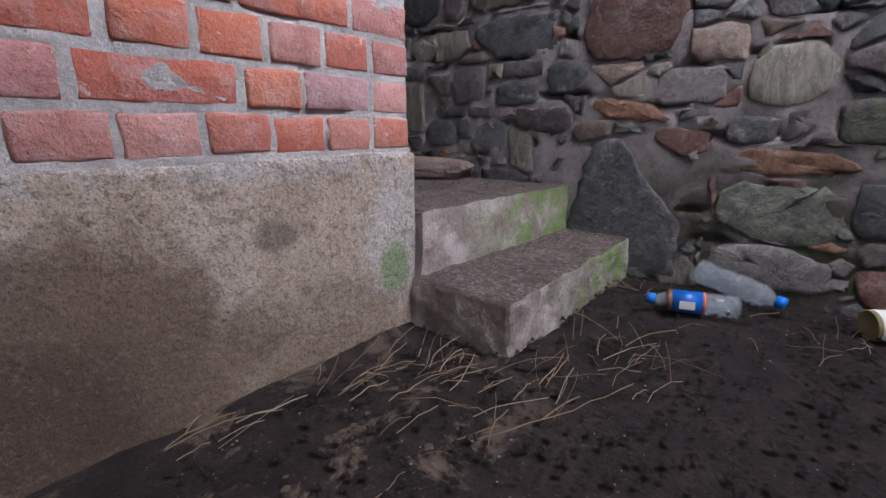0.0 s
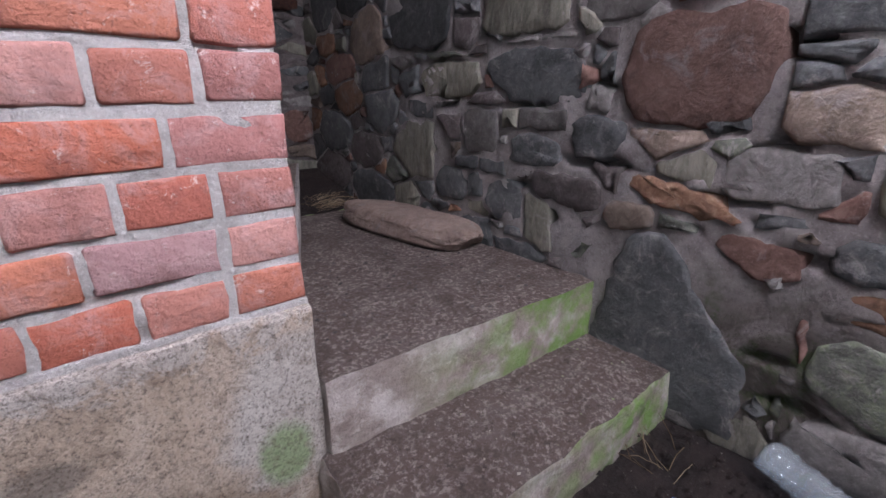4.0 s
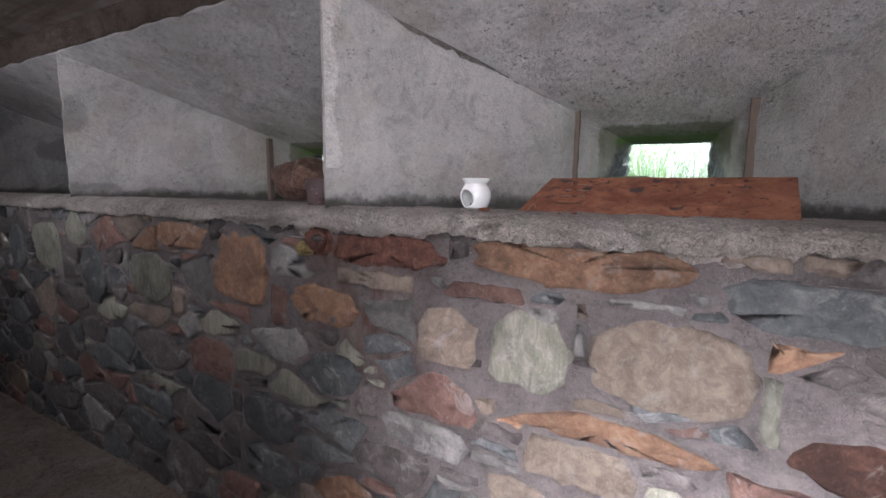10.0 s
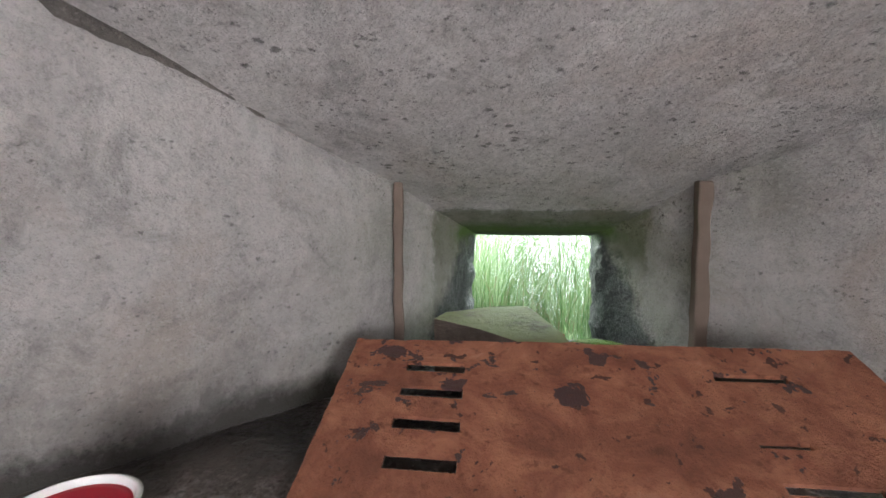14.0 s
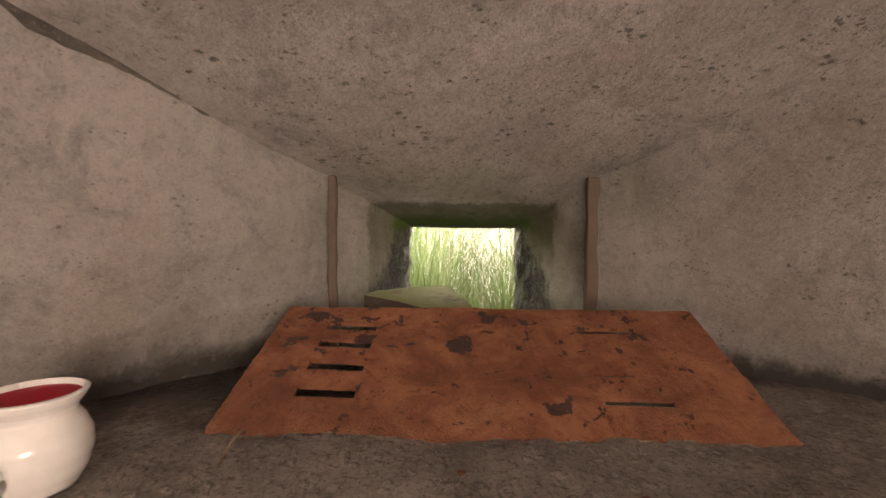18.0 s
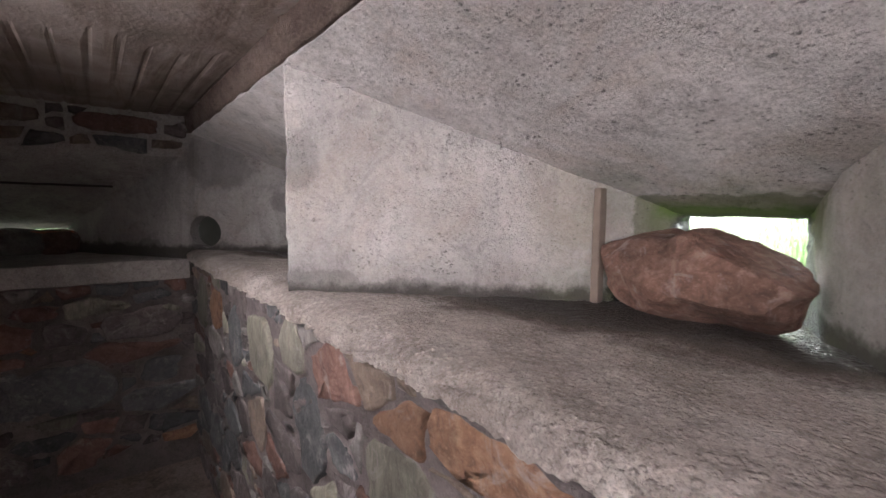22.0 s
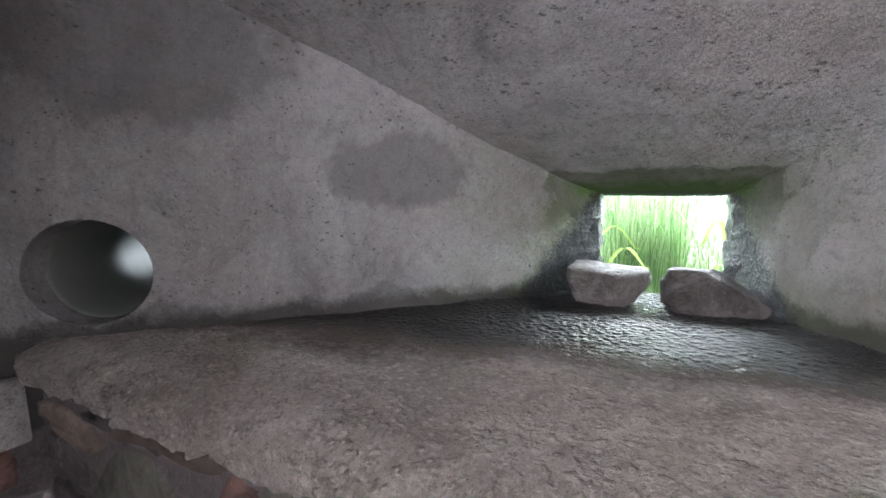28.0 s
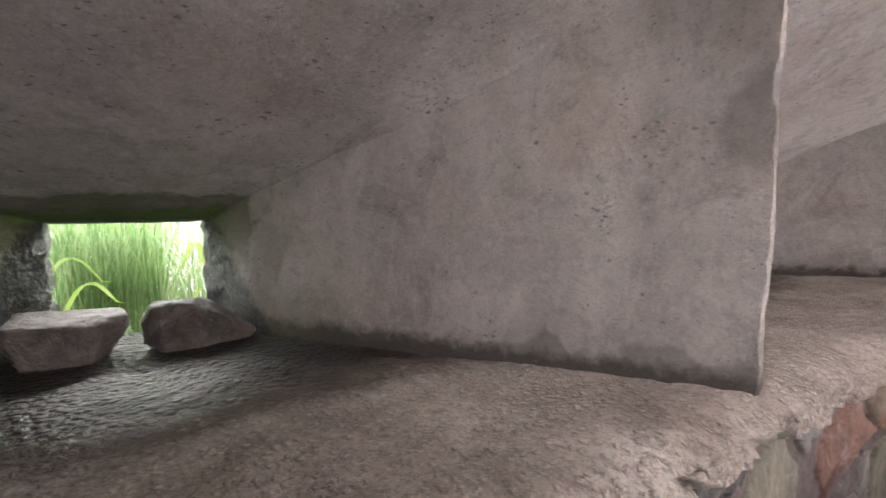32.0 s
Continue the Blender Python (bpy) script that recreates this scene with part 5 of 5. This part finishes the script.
# pale repair strips where the throat was cast against the splay
for x, w in ((0.728, 0.016), (1.247, 0.028)):
    tagged(part("cement_strip", block(x - w / 2, x + w / 2, 3.195, 3.215, 1.69, 2.035, 0.02, 0.003, 20, 0.004), plain("brown_cement", (0.15, 0.112, 0.09), 0.95)), "brown cement strip along the embrasure joint", "joint", kind="structure")
tagged(part("cement_strip", block(-0.885, -0.862, 3.205, 3.235, 1.69, 2.01, 0.02, 0.003, 20, 0.004), plain("brown_cement_b", (0.15, 0.118, 0.098), 0.95)), "brown cement strip along the embrasure joint", "joint", kind="structure")

# ---- middle embrasure: candle glasses, boulder ----
M_SMOKE = film_plastic("smoky_glass", (0.24, 0.17, 0.17), 0.36, 0.06)
M_PINK = plain("pink_glass", (0.72, 0.20, 0.48), 0.15)


def cup(name, label, m, r0, r1, h, mat, extra=()):
    ob = thing(name, label, "candle holder", m)
    part("body", revolve([(0, 0), (r0 * 0.9, 0), (r0, 0.004), (r1, h), (r1 - 0.003, h), (r0 - 0.002, 0.009), (0, 0.008)], 40), mat, ob, smooth=True)
    for nm, prof, mt in extra:
        part(nm, revolve(prof, 40), mt, ob, smooth=True)
    return ob


cup("candle_glass", "smoky brown glass candle holder on the ledge", pose(0.078, 2.596, LEDGE + 0.001), 0.030, 0.038, 0.080, M_SMOKE,
    [("candle", [(0, 0.009), (0.027, 0.009), (0.029, 0.03), (0, 0.032)], plain("dark_red_wax", (0.17, 0.05, 0.06), 0.6))])
cup("candle_cup", "glossy pink candle cup beside the glass", pose(0.002, 2.690, LEDGE + 0.001), 0.030, 0.040, 0.066, M_PINK,
    [("candle", [(0, 0.012), (0.027, 0.012), (0.033, 0.048), (0, 0.050)], plain("white_wax", (0.65, 0.6, 0.6), 0.5))])
big = part("boulder", boulder(0.475, 0.26, 0.235, 21.0, 0.16, 5, 0.12, 2.5, 0, (((0.62, -0.1, 0.78), 0.80), ((0.6, -0.78, 0.15), 0.86), ((0.45, -0.5, -0.75), 0.80), ((-0.5, -0.2, 0.85), 0.90), ((-0.2, -0.9, 0.45), 0.85)), 0.13), rock("brown_boulder_stone", (0.085, 0.05, 0.038), (0.17, 0.092, 0.068), (0.27, 0.18, 0.145)))
big.matrix_world = pose(-0.640, 3.25, ledge_z(3.25) - 0.004, 0, 5, -12)
tagged(big, "large rough red brown stone blocking the embrasure", "stone")

# ---- west embrasure: two stones, pipe ----
M_BLOCK = rock("grey_brown_stone", (0.075, 0.064, 0.058), (0.125, 0.11, 0.10), (0.19, 0.17, 0.158))


def hewn(corners, sx, sy, sz, seed):
    """A broken stone: flat breaks between the given corners (shares of its size), worn edges and a rough skin."""
    bm = bmesh.new()
    for x, y, z in corners:
        bm.verts.new((x * sx, y * sy, z * sz))
    hull = bmesh.ops.convex_hull(bm, input=bm.verts)
    bmesh.ops.delete(bm, geom=list(set(hull["geom_interior"] + hull["geom_unused"])), context="VERTS")
    bmesh.ops.subdivide_edges(bm, edges=bm.edges, cuts=9, use_grid_fill=True)
    bmesh.ops.smooth_vert(bm, verts=bm.verts, factor=0.5, use_axis_x=True, use_axis_y=True, use_axis_z=True)
    bm.normal_update()
    moves = []
    for v in bm.verts:
        p = v.co
        d = 0.006 * noise.noise(p * 26 + Vector((seed, 0, 0))) + 0.0045 * abs(noise.noise(p * 60 + Vector((0, seed, 0)))) + 0.0012 * noise.noise(p * 190)
        moves.append(v.normal * d)
    for v, d in zip(bm.verts, moves):
        v.co += d
        v.co.z = max(v.co.z, 0.0)
    return bm


BLOCKY = ((-0.50, -0.35, 0.95), (0.18, -0.50, 0.80), (0.48, -0.10, 0.88), (0.45, 0.5, 0.9), (-0.45, 0.5, 1.0), (-0.48, -0.40, 0.60), (0.50, 0.0, 0.62),
          (-0.36, -0.42, 0.14), (0.16, -0.48, 0.0), (0.30, -0.10, 0.05), (0.25, 0.45, 0.0), (-0.30, 0.45, 0.0))
TAPERED = ((-0.50, -0.20, 0.60), (-0.42, -0.30, 0.95), (-0.10, -0.25, 1.0), (0.0, 0.4, 0.95), (-0.45, 0.4, 0.9), (0.18, -0.30, 0.66), (0.50, -0.10, 0.20), (0.48, 0.3, 0.18),
           (0.20, 0.4, 0.55), (-0.50, -0.20, 0.20), (-0.30, -0.45, 0.03), (0.0, -0.50, 0.0), (0.40, -0.30, 0.04), (0.45, 0.2, 0.0), (-0.40, 0.4, 0.0))
for corners, x, y, sx, sy, sz, turn, seed, lab in ((BLOCKY, -2.297, 3.325, 0.180, 0.13, 0.090, 4, 31.0, "blocky grey brown stone standing in the embrasure"),
                                                   (TAPERED, -2.082, 3.325, 0.205, 0.12, 0.094, -6, 37.0, "tapering grey stone lying in the embrasure")):
    ob = part("stone_block", hewn(corners, sx, sy, sz, seed), M_BLOCK, smooth=True)
    ob.matrix_world = pose(x, y, ledge_z(y) - 0.006, 0, 0, turn)
    tagged(ob, lab, "stone")


def cut(ob, cutter):
    """Takes the cutter's body out of the object's mesh for good."""
    mod = ob.modifiers.new("hole", "BOOLEAN")
    mod.operation, mod.object, mod.solver = "DIFFERENCE", cutter, "EXACT"
    me = bpy.data.meshes.new_from_object(ob.evaluated_get(bpy.context.evaluated_depsgraph_get()))
    ob.modifiers.clear()
    ob.data = me
    bpy.data.objects.remove(cutter)


PIPE_AT, PIPE_WAY = Vector((-3.022, 2.621, 1.812)), Vector((-0.66, 0.75, -0.01)).normalized()
tube = part("bore", revolve([(0, -0.2), (0.089, -0.2), (0.089, 1.5), (0, 1.5)], 36), M_SPLAY)
tube.matrix_world = lying(PIPE_AT, PIPE_AT + PIPE_WAY)
cut(piers["pier_corner"], tube)
duct = thing("drain_pipe", "round glazed pipe set through the concrete wall", "pipe", lying(PIPE_AT, PIPE_AT + PIPE_WAY))
M_PIPE = plain("glazed_clay", (0.06, 0.065, 0.055), 0.5)
part("liner", revolve([(0.0885, 0.035), (0.0885, 0.52), (0.081, 0.52), (0.081, 0.035), (0.0885, 0.035)], 40), M_PIPE, duct, smooth=True)
part("socket", revolve([(0.0885, 0.53), (0.0885, 1.3), (0.083, 1.3), (0.083, 0.53), (0.0885, 0.53)], 40), M_PIPE, duct, smooth=True)

# ---- broken edge of the lintel over the embrasures, rusted stub in the wall ----
M_BROKEN = make_mortar("broken_edge", (0.19, 0.145, 0.125), (0.09, 0.065, 0.055))


def broken_fn(u, v):
    p = Vector((-3.06 + 4.80 * u, 2.546, 2.354 + 0.092 * v))
    bulge = 0.012 * noise.noise(Vector((p.x * 5, 0, p.z * 22))) + 0.011 * noise.noise(Vector((p.x * 17, 4, p.z * 40))) + 0.006 * noise.noise(p * 60)
    edge = 0.010 * noise.noise(Vector((p.x * 9, 7, 0))) * (1 - v)
    return p + Vector((0, -0.004 - abs(bulge) - 0.012 * v, edge))


tagged(part("lintel_edge", sheet(broken_fn, 420, 10, (0, 0.03, 0)), M_BROKEN, smooth=True), "broken red brown edge of the concrete lintel", "lintel", kind="structure")
stub = thing("iron_stub", "flaking rusted iron stub with a yellow crust", "iron stub", pose(0.12, 2.548, 1.585))
for nm, mat, dx, dz, sx, sz, seed, lab in (("bar", MAROON, 0.024, -0.012, 0.062, 0.070, 61.0, ""), ("flake", M_BLACK, 0.030, 0.016, 0.050, 0.026, 63.0, "blackened flake"),
                                           ("crust", rock("yellow_crust", (0.16, 0.10, 0.04), (0.34, 0.26, 0.10), (0.50, 0.42, 0.20), grain=60), -0.026, -0.028, 0.058, 0.042, 65.0, "yellow crust")):
    lump_part = part(nm, boulder(sx, 0.05, sz, seed, 0.35, 4, 0.0, 2.6, 6), mat, stub, lab, smooth=True)
    lump_part.location = (dx, -0.030, dz)

# ---- end embrasure: what blocks it ----
end_slab = part("stone_slab", boulder(0.16, 0.40, 0.17, 44.0, 0.22, 3, 0.1), GREY)
end_slab.matrix_world = pose(-3.78, 1.70, 1.65, 0, 0, 0)
tagged(end_slab, "grey stone propped in the end embrasure", "stone")
end_rock = part("rust_block", boulder(0.14, 0.18, 0.16, 48.0, 0.2, 3, 0.1, 4.0), RED)
end_rock.matrix_world = pose(-3.78, 1.93, 1.65, 0, 0, 10)
tagged(end_rock, "red brown stone beside the grey one", "stone")
end_bar = part("iron_sheet", block(-3.82, -3.74, 1.46, 2.0, 1.775, 1.795, 0.05, 0.004, 12, 0.003), M_RUST)
tagged(end_bar, "rusted iron sheet lying across the stones", "metal sheet")
# black strip put in for the dark gap under the lintel
tagged(part("iron_bar", block(-3.36, -3.345, 1.55, 2.2, 2.055, 2.068, 0.06, 0.003, 12, 0.003), M_BLACK), "thin black strip drawn for the dark slit under the end lintel", "iron bar")

# strip drawing the east joint's dark groove, and the pale patch on the pier's edge
def joint_strip(name, label, a, b, width, mat, seed, drop):
    a, b = Vector(a), Vector(b)
    side = Vector((0, 0, -1)) * drop + Vector((0.2, -0.3, 0))
    out = Vector((b.y - a.y, a.x - b.x, 0)).normalized()

    def fn(u, v):
        p = a + (b - a) * u
        w = width * (0.55 + 0.9 * abs(noise.noise(Vector((u * 5 + seed, seed, 0)))) + 0.35 * noise.noise(Vector((u * 21, seed, 2)))) * min(1.0, 8 * u + 0.1, 8 * (1 - u) + 0.1)
        q = p + Vector((0, 0, -1)) * w * v
        return q + out * (0.004 + 0.003 * noise.noise(q * 40)) * (1 - abs(2 * v - 1) ** 4)

    return tagged(part(name, sheet(fn, 40, 6, -out * 0.02), mat), label, "joint", kind="structure")


# the groove's shade is put in as a darker raised strip
M_GROOVE = make_mortar("grey_groove", (0.26, 0.235, 0.215), (0.14, 0.125, 0.115))
joint_strip("cement_fillet", "raised grey strip standing in for the dark groove along the upper joint", (0.285, 2.714, 2.268), (0.60, 3.078, 2.105), 0.022, M_GROOVE, 3.0, 1)


def patch_fn(u, v):
    z = 2.34 - 0.52 * v
    wide = 0.038 + 0.012 * noise.noise(Vector((0, 0, z * 9))) + 0.010 * math.sin(z * 31)
    s = 0.004 + wide * u
    return Vector((0.149 + 0.655 * s, 2.558 + 0.756 * s, z)) + Vector((0.756, -0.655, 0)) * (0.006 * (1 - u ** 6))


tagged(part("render_patch", sheet(patch_fn, 8, 40, (-0.015, 0.013, 0)), concrete("pale_render", (0.64, 0.605, 0.585), (0.52, 0.49, 0.47), (0.40, 0.375, 0.36), 0.5)), "pale cement render along the edge of the pier", "patch", kind="structure")


# ---- bricks of the blast wall ----
brick_wall = setting("wall_brick", mortar_sheet((-0.214, 0.8186, FLOOR - 0.004), (1.1045, 0, 0), (0, 0, 2.30), (0, 0.236, 0), 0.010, 0.28), M_BRICK_MORTAR,
                     "old red brick wall with pale mortar joints", "wall", smooth=True)
part("end_joint", mortar_sheet((0.8908, 1.052, FLOOR - 0.003), (0, -0.233, 0), (0, 0, 2.29), (-0.05, 0, 0), 0.010, 0.24), M_BRICK_MORTAR, brick_wall, smooth=True)
part("bed_joint", block(-0.212, 0.894, 0.811, 0.84, FLOOR - 0.006, FLOOR + 0.0095, 0.025, 0.0035, 30.0, 0.003), M_BRICK_MORTAR, brick_wall)
COURSE, BRICK_H, BRICK_L, BRICK_W = 0.0835, 0.0715, 0.224, 0.108


def brick_mesh(length, width, seed):
    bm = bmesh.new()
    bmesh.ops.create_cube(bm, size=1.0)
    bmesh.ops.subdivide_edges(bm, edges=bm.edges[:], cuts=3, use_grid_fill=True)
    for v in bm.verts:
        p = v.co * 2
        # the outer ring of each face is drawn in to leave a worn edge
        q = Vector([math.copysign(min(abs(c), 1.0), c) for c in p])
        edge = sum(abs(c) > 0.99 for c in q)
        q = Vector((q.x * length / 2, q.y * width / 2, q.z * BRICK_H / 2))
        if edge >= 2:
            q -= Vector([math.copysign(0.0022, c) if abs(d) > 0.99 else 0 for c, d in zip(q, p)])
        elif edge == 1:
            for k, half in enumerate((length / 2, width / 2, BRICK_H / 2)):
                if 0.4 < abs(p[k]) < 0.9:
                    q[k] = math.copysign(half - 0.006, p[k])
        v.co = q + noise.noise_vector(q * 26 + Vector((seed, 0, seed))) * 0.0036
    me = bpy.data.meshes.new("brick")
    bm.to_mesh(me)
    bm.free()
    me.polygons.foreach_set("use_smooth", [True] * len(me.polygons))
    me.materials.append(M_BRICK)
    return me


STRETCHERS = [brick_mesh(0.238, BRICK_W, 3.1 * k) for k in range(5)]
HEADERS = [brick_mesh(0.115, 0.245, 9.7 * k + 1) for k in range(5)]
THREE_QUARTERS = [brick_mesh(0.166, BRICK_W, 4.9 * k + 4) for k in range(3)]
KINDS = {"s": (STRETCHERS, 0.238, BRICK_W), "h": (HEADERS, 0.115, 0.245), "q": (THREE_QUARTERS, 0.166, BRICK_W)}
BOND = ("hhhhhhhhhh", "hqhshsh", "hhhhhhhhhh", "qssss", "hhhhhhhhhh", "hsshs")
rng = random.Random(5)
for course in range(27):
    z = FLOOR + 0.008 + COURSE * course + BRICK_H / 2
    x = 0.894
    for kind in BOND[course % 6]:
        meshes, length, wide = KINDS[kind]
        if x - length < -0.22:
            break
        ob = link_mesh("brick", rng.choice(meshes), brick_wall)
        ob.location = (x - length / 2 + rng.uniform(-0.002, 0.002), 0.8145 + wide / 2 + rng.uniform(-0.003, 0.003), z + rng.uniform(-0.0025, 0.0025))
        ob.rotation_euler = (0, rng.uniform(-0.012, 0.012), rng.choice((0, math.pi)) + rng.uniform(-0.008, 0.008))
        ob.scale = (rng.uniform(0.98, 1.01), 1, rng.uniform(0.97, 1.04))
        x -= length + 0.0105 + rng.uniform(-0.002, 0.003)
    # the far half of the end face where the course begins with a brick laid along the wall
    if BOND[course % 6][0] == "q":
        ob = link_mesh("brick", rng.choice(STRETCHERS), brick_wall)
        ob.location = (0.894 - BRICK_L / 2 + rng.uniform(-0.003, 0.003), 0.8145 + 0.245 - BRICK_W / 2 + 0.006, z)

# ---- stones of the rubble walls ----
STONE_MATS = [SLATE, PURPLE, OLIVE, TAN, ORANGE, RED, GREY, MOSSY]
NORTH = [
    (MAROON, 0.13, 1.600, 0.055, 0.045),     (MAROON, 0.376, 1.590, 0.185, 0.045), (ORANGE, -0.252, 1.485, 0.15, 0.12), (ORANGE, 0.897, 1.593, 0.255, 0.047), (TAN, 1.091, 1.401, 0.155, 0.095),
    (TAN, 0.570, 1.374, 0.09, 0.08), (OLIVE, 0.787, 1.377, 0.10, 0.093), (SLATE, -0.134, 0.954, 0.13, 0.08),
    (ORANGE, 0.136, 1.400, 0.145, 0.062), (GREY, 0.492, 1.073, 0.14, 0.05), (ORANGE, 0.967, 1.222, 0.24, 0.03), (SLATE, 1.32, 1.55, 0.145, 0.05),
    (SLATE, 1.083, 0.960, 0.19, 0.085, -0.05), (SLATE, -0.146, 0.775, 0.14, 0.07), (TAN, 0.776, 0.985, 0.09, 0.06),
]
NORTH2 = [
    (TAN, 0.829, 0.800, 0.15, 0.07), (ORANGE, 0.450, 0.780, 0.11, 0.055), (GREY, 1.437, 0.952, 0.10, 0.075), (MAROON, 1.50, 1.272, 0.20, 0.05),
    (RED, 1.62, 0.657, 0.08, 0.085), (SLATE, -1.30, 1.35, 0.11, 0.13, 0.5), (ORANGE, -0.578, 1.575, 0.16, 0.05), (OLIVE, -0.823, 1.386, 0.15, 0.10),
    (OLIVE, -1.75, 1.45, 0.16, 0.12), (SLATE, -2.1, 1.42, 0.10, 0.12), (ORANGE, -2.45, 1.47, 0.13, 0.09), (OLIVE, -2.8, 1.45, 0.12, 0.13),
]
EAST = [
    (RED, 0.555, 0.87, 0.175, 0.118), (SLATE, 1.0, 0.866, 0.185, 0.078), (OLIVE, 1.38, 0.865, 0.17, 0.06), (ORANGE, 0.535, 0.578, 0.15, 0.032, 0.15),
    (SLATE, 0.985, 0.655, 0.10, 0.045), (SLATE, 0.775, 0.706, 0.082, 0.056), (SLATE, 1.56, 1.10, 0.20, 0.13), (OLIVE, 1.045, 1.045, 0.175, 0.065),
    (SLATE, 0.555, 0.25, 0.30, 0.27, -0.20, 0.85), (OLIVE, 0.101, 0.667, 0.105, 0.082), (SLATE, 0.174, 0.514, 0.072, 0.042), (RED, 0.361, 0.480, 0.085, 0.045),
]
EAST2 = [
    (ORANGE, 0.102, 0.425, 0.195, 0.035), (SLATE, 1.103, 0.485, 0.085, 0.07), (SLATE, 1.373, 0.499, 0.09, 0.06), (GREY, 0.352, 0.652, 0.11, 0.06),
    (MOSSY, 0.073, 0.275, 0.16, 0.09), (MOSSY, -0.12, 0.54, 0.10, 0.06), (GREY, 0.074, 0.103, 0.17, 0.065), (GREY, 1.22, 0.70, 0.09, 0.075),
    (PURPLE, 1.2, 0.80, 0.12, 0.022, -0.1), (TAN, 0.66, 0.51, 0.07, 0.04), (GREY, 0.75, 1.04, 0.10, 0.06),
]
WEST = [
    (PURPLE, 2.292, 1.303, 0.20, 0.09, 0.2), (RED, 1.694, 1.310, 0.165, 0.07), (SLATE, 1.856, 1.015, 0.31, 0.12), (RED, 2.256, 1.172, 0.23, 0.055, 0.1),
    (SLATE, 2.394, 1.040, 0.12, 0.07), (RED, 1.849, 1.415, 0.095, 0.036), (RED, 1.42, 1.05, 0.10, 0.10), (SLATE, 1.3, 1.32, 0.16, 0.09),
]
lay_stones(wall_east, lambda u, v: (1.708, u, v), (-1, 0, 0), EAST + EAST2, (0.36, 0.16, 0.12, 0.05, 0.05, 0.08, 0.12, 0.06), (-1.2, 2.54, 0.0, 1.9),
           [((0.36, 0.21), 500), ((0.23, 0.14), 1800), ((0.14, 0.08), 2500), ((0.08, 0.04), 2500)], STONE_MATS, 11, gap=0.010, limit=330)
lay_stones(wall_north, lambda u, v: (u, 2.55, v), (0, -1, 0), NORTH + NORTH2, (0.27, 0.30, 0.09, 0.09, 0.03, 0.10, 0.12, 0.0), (-3.05, 1.70, 0.42, 1.655),
           [((0.36, 0.15), 700), ((0.24, 0.11), 1600), ((0.15, 0.06), 1600), ((0.10, 0.032), 1200)], STONE_MATS, 23, gap=0.014, limit=330)
lay_stones(wall_west, lambda u, v: (-3.08, u, v), (1, 0, 0), WEST, (0.34, 0.24, 0.03, 0.04, 0.04, 0.23, 0.08, 0.0), (0.9, 2.53, 0.62, 1.54),
           [((0.32, 0.14), 300), ((0.19, 0.09), 900), ((0.11, 0.05), 900)], STONE_MATS, 37, gap=0.022, free=lambda u, v: not (u > 2.15 and v < 0.62))
lay_stones(soffit_west, lambda u, v: (-3.074, u, v), (1, 0, 0), [(RED, 2.22, 2.375, 0.19, 0.045), (TAN, 1.75, 2.38, 0.17, 0.04), (RED, 1.35, 2.375, 0.15, 0.045)], (0.15, 0.25, 0.05, 0.2, 0.05, 0.2, 0.1, 0.0), (0.7, 2.50, 2.27, 2.44),
           [((0.24, 0.07), 300), ((0.14, 0.05), 500)], STONE_MATS, 51, gap=0.022, proud=(0.012, 0.03))
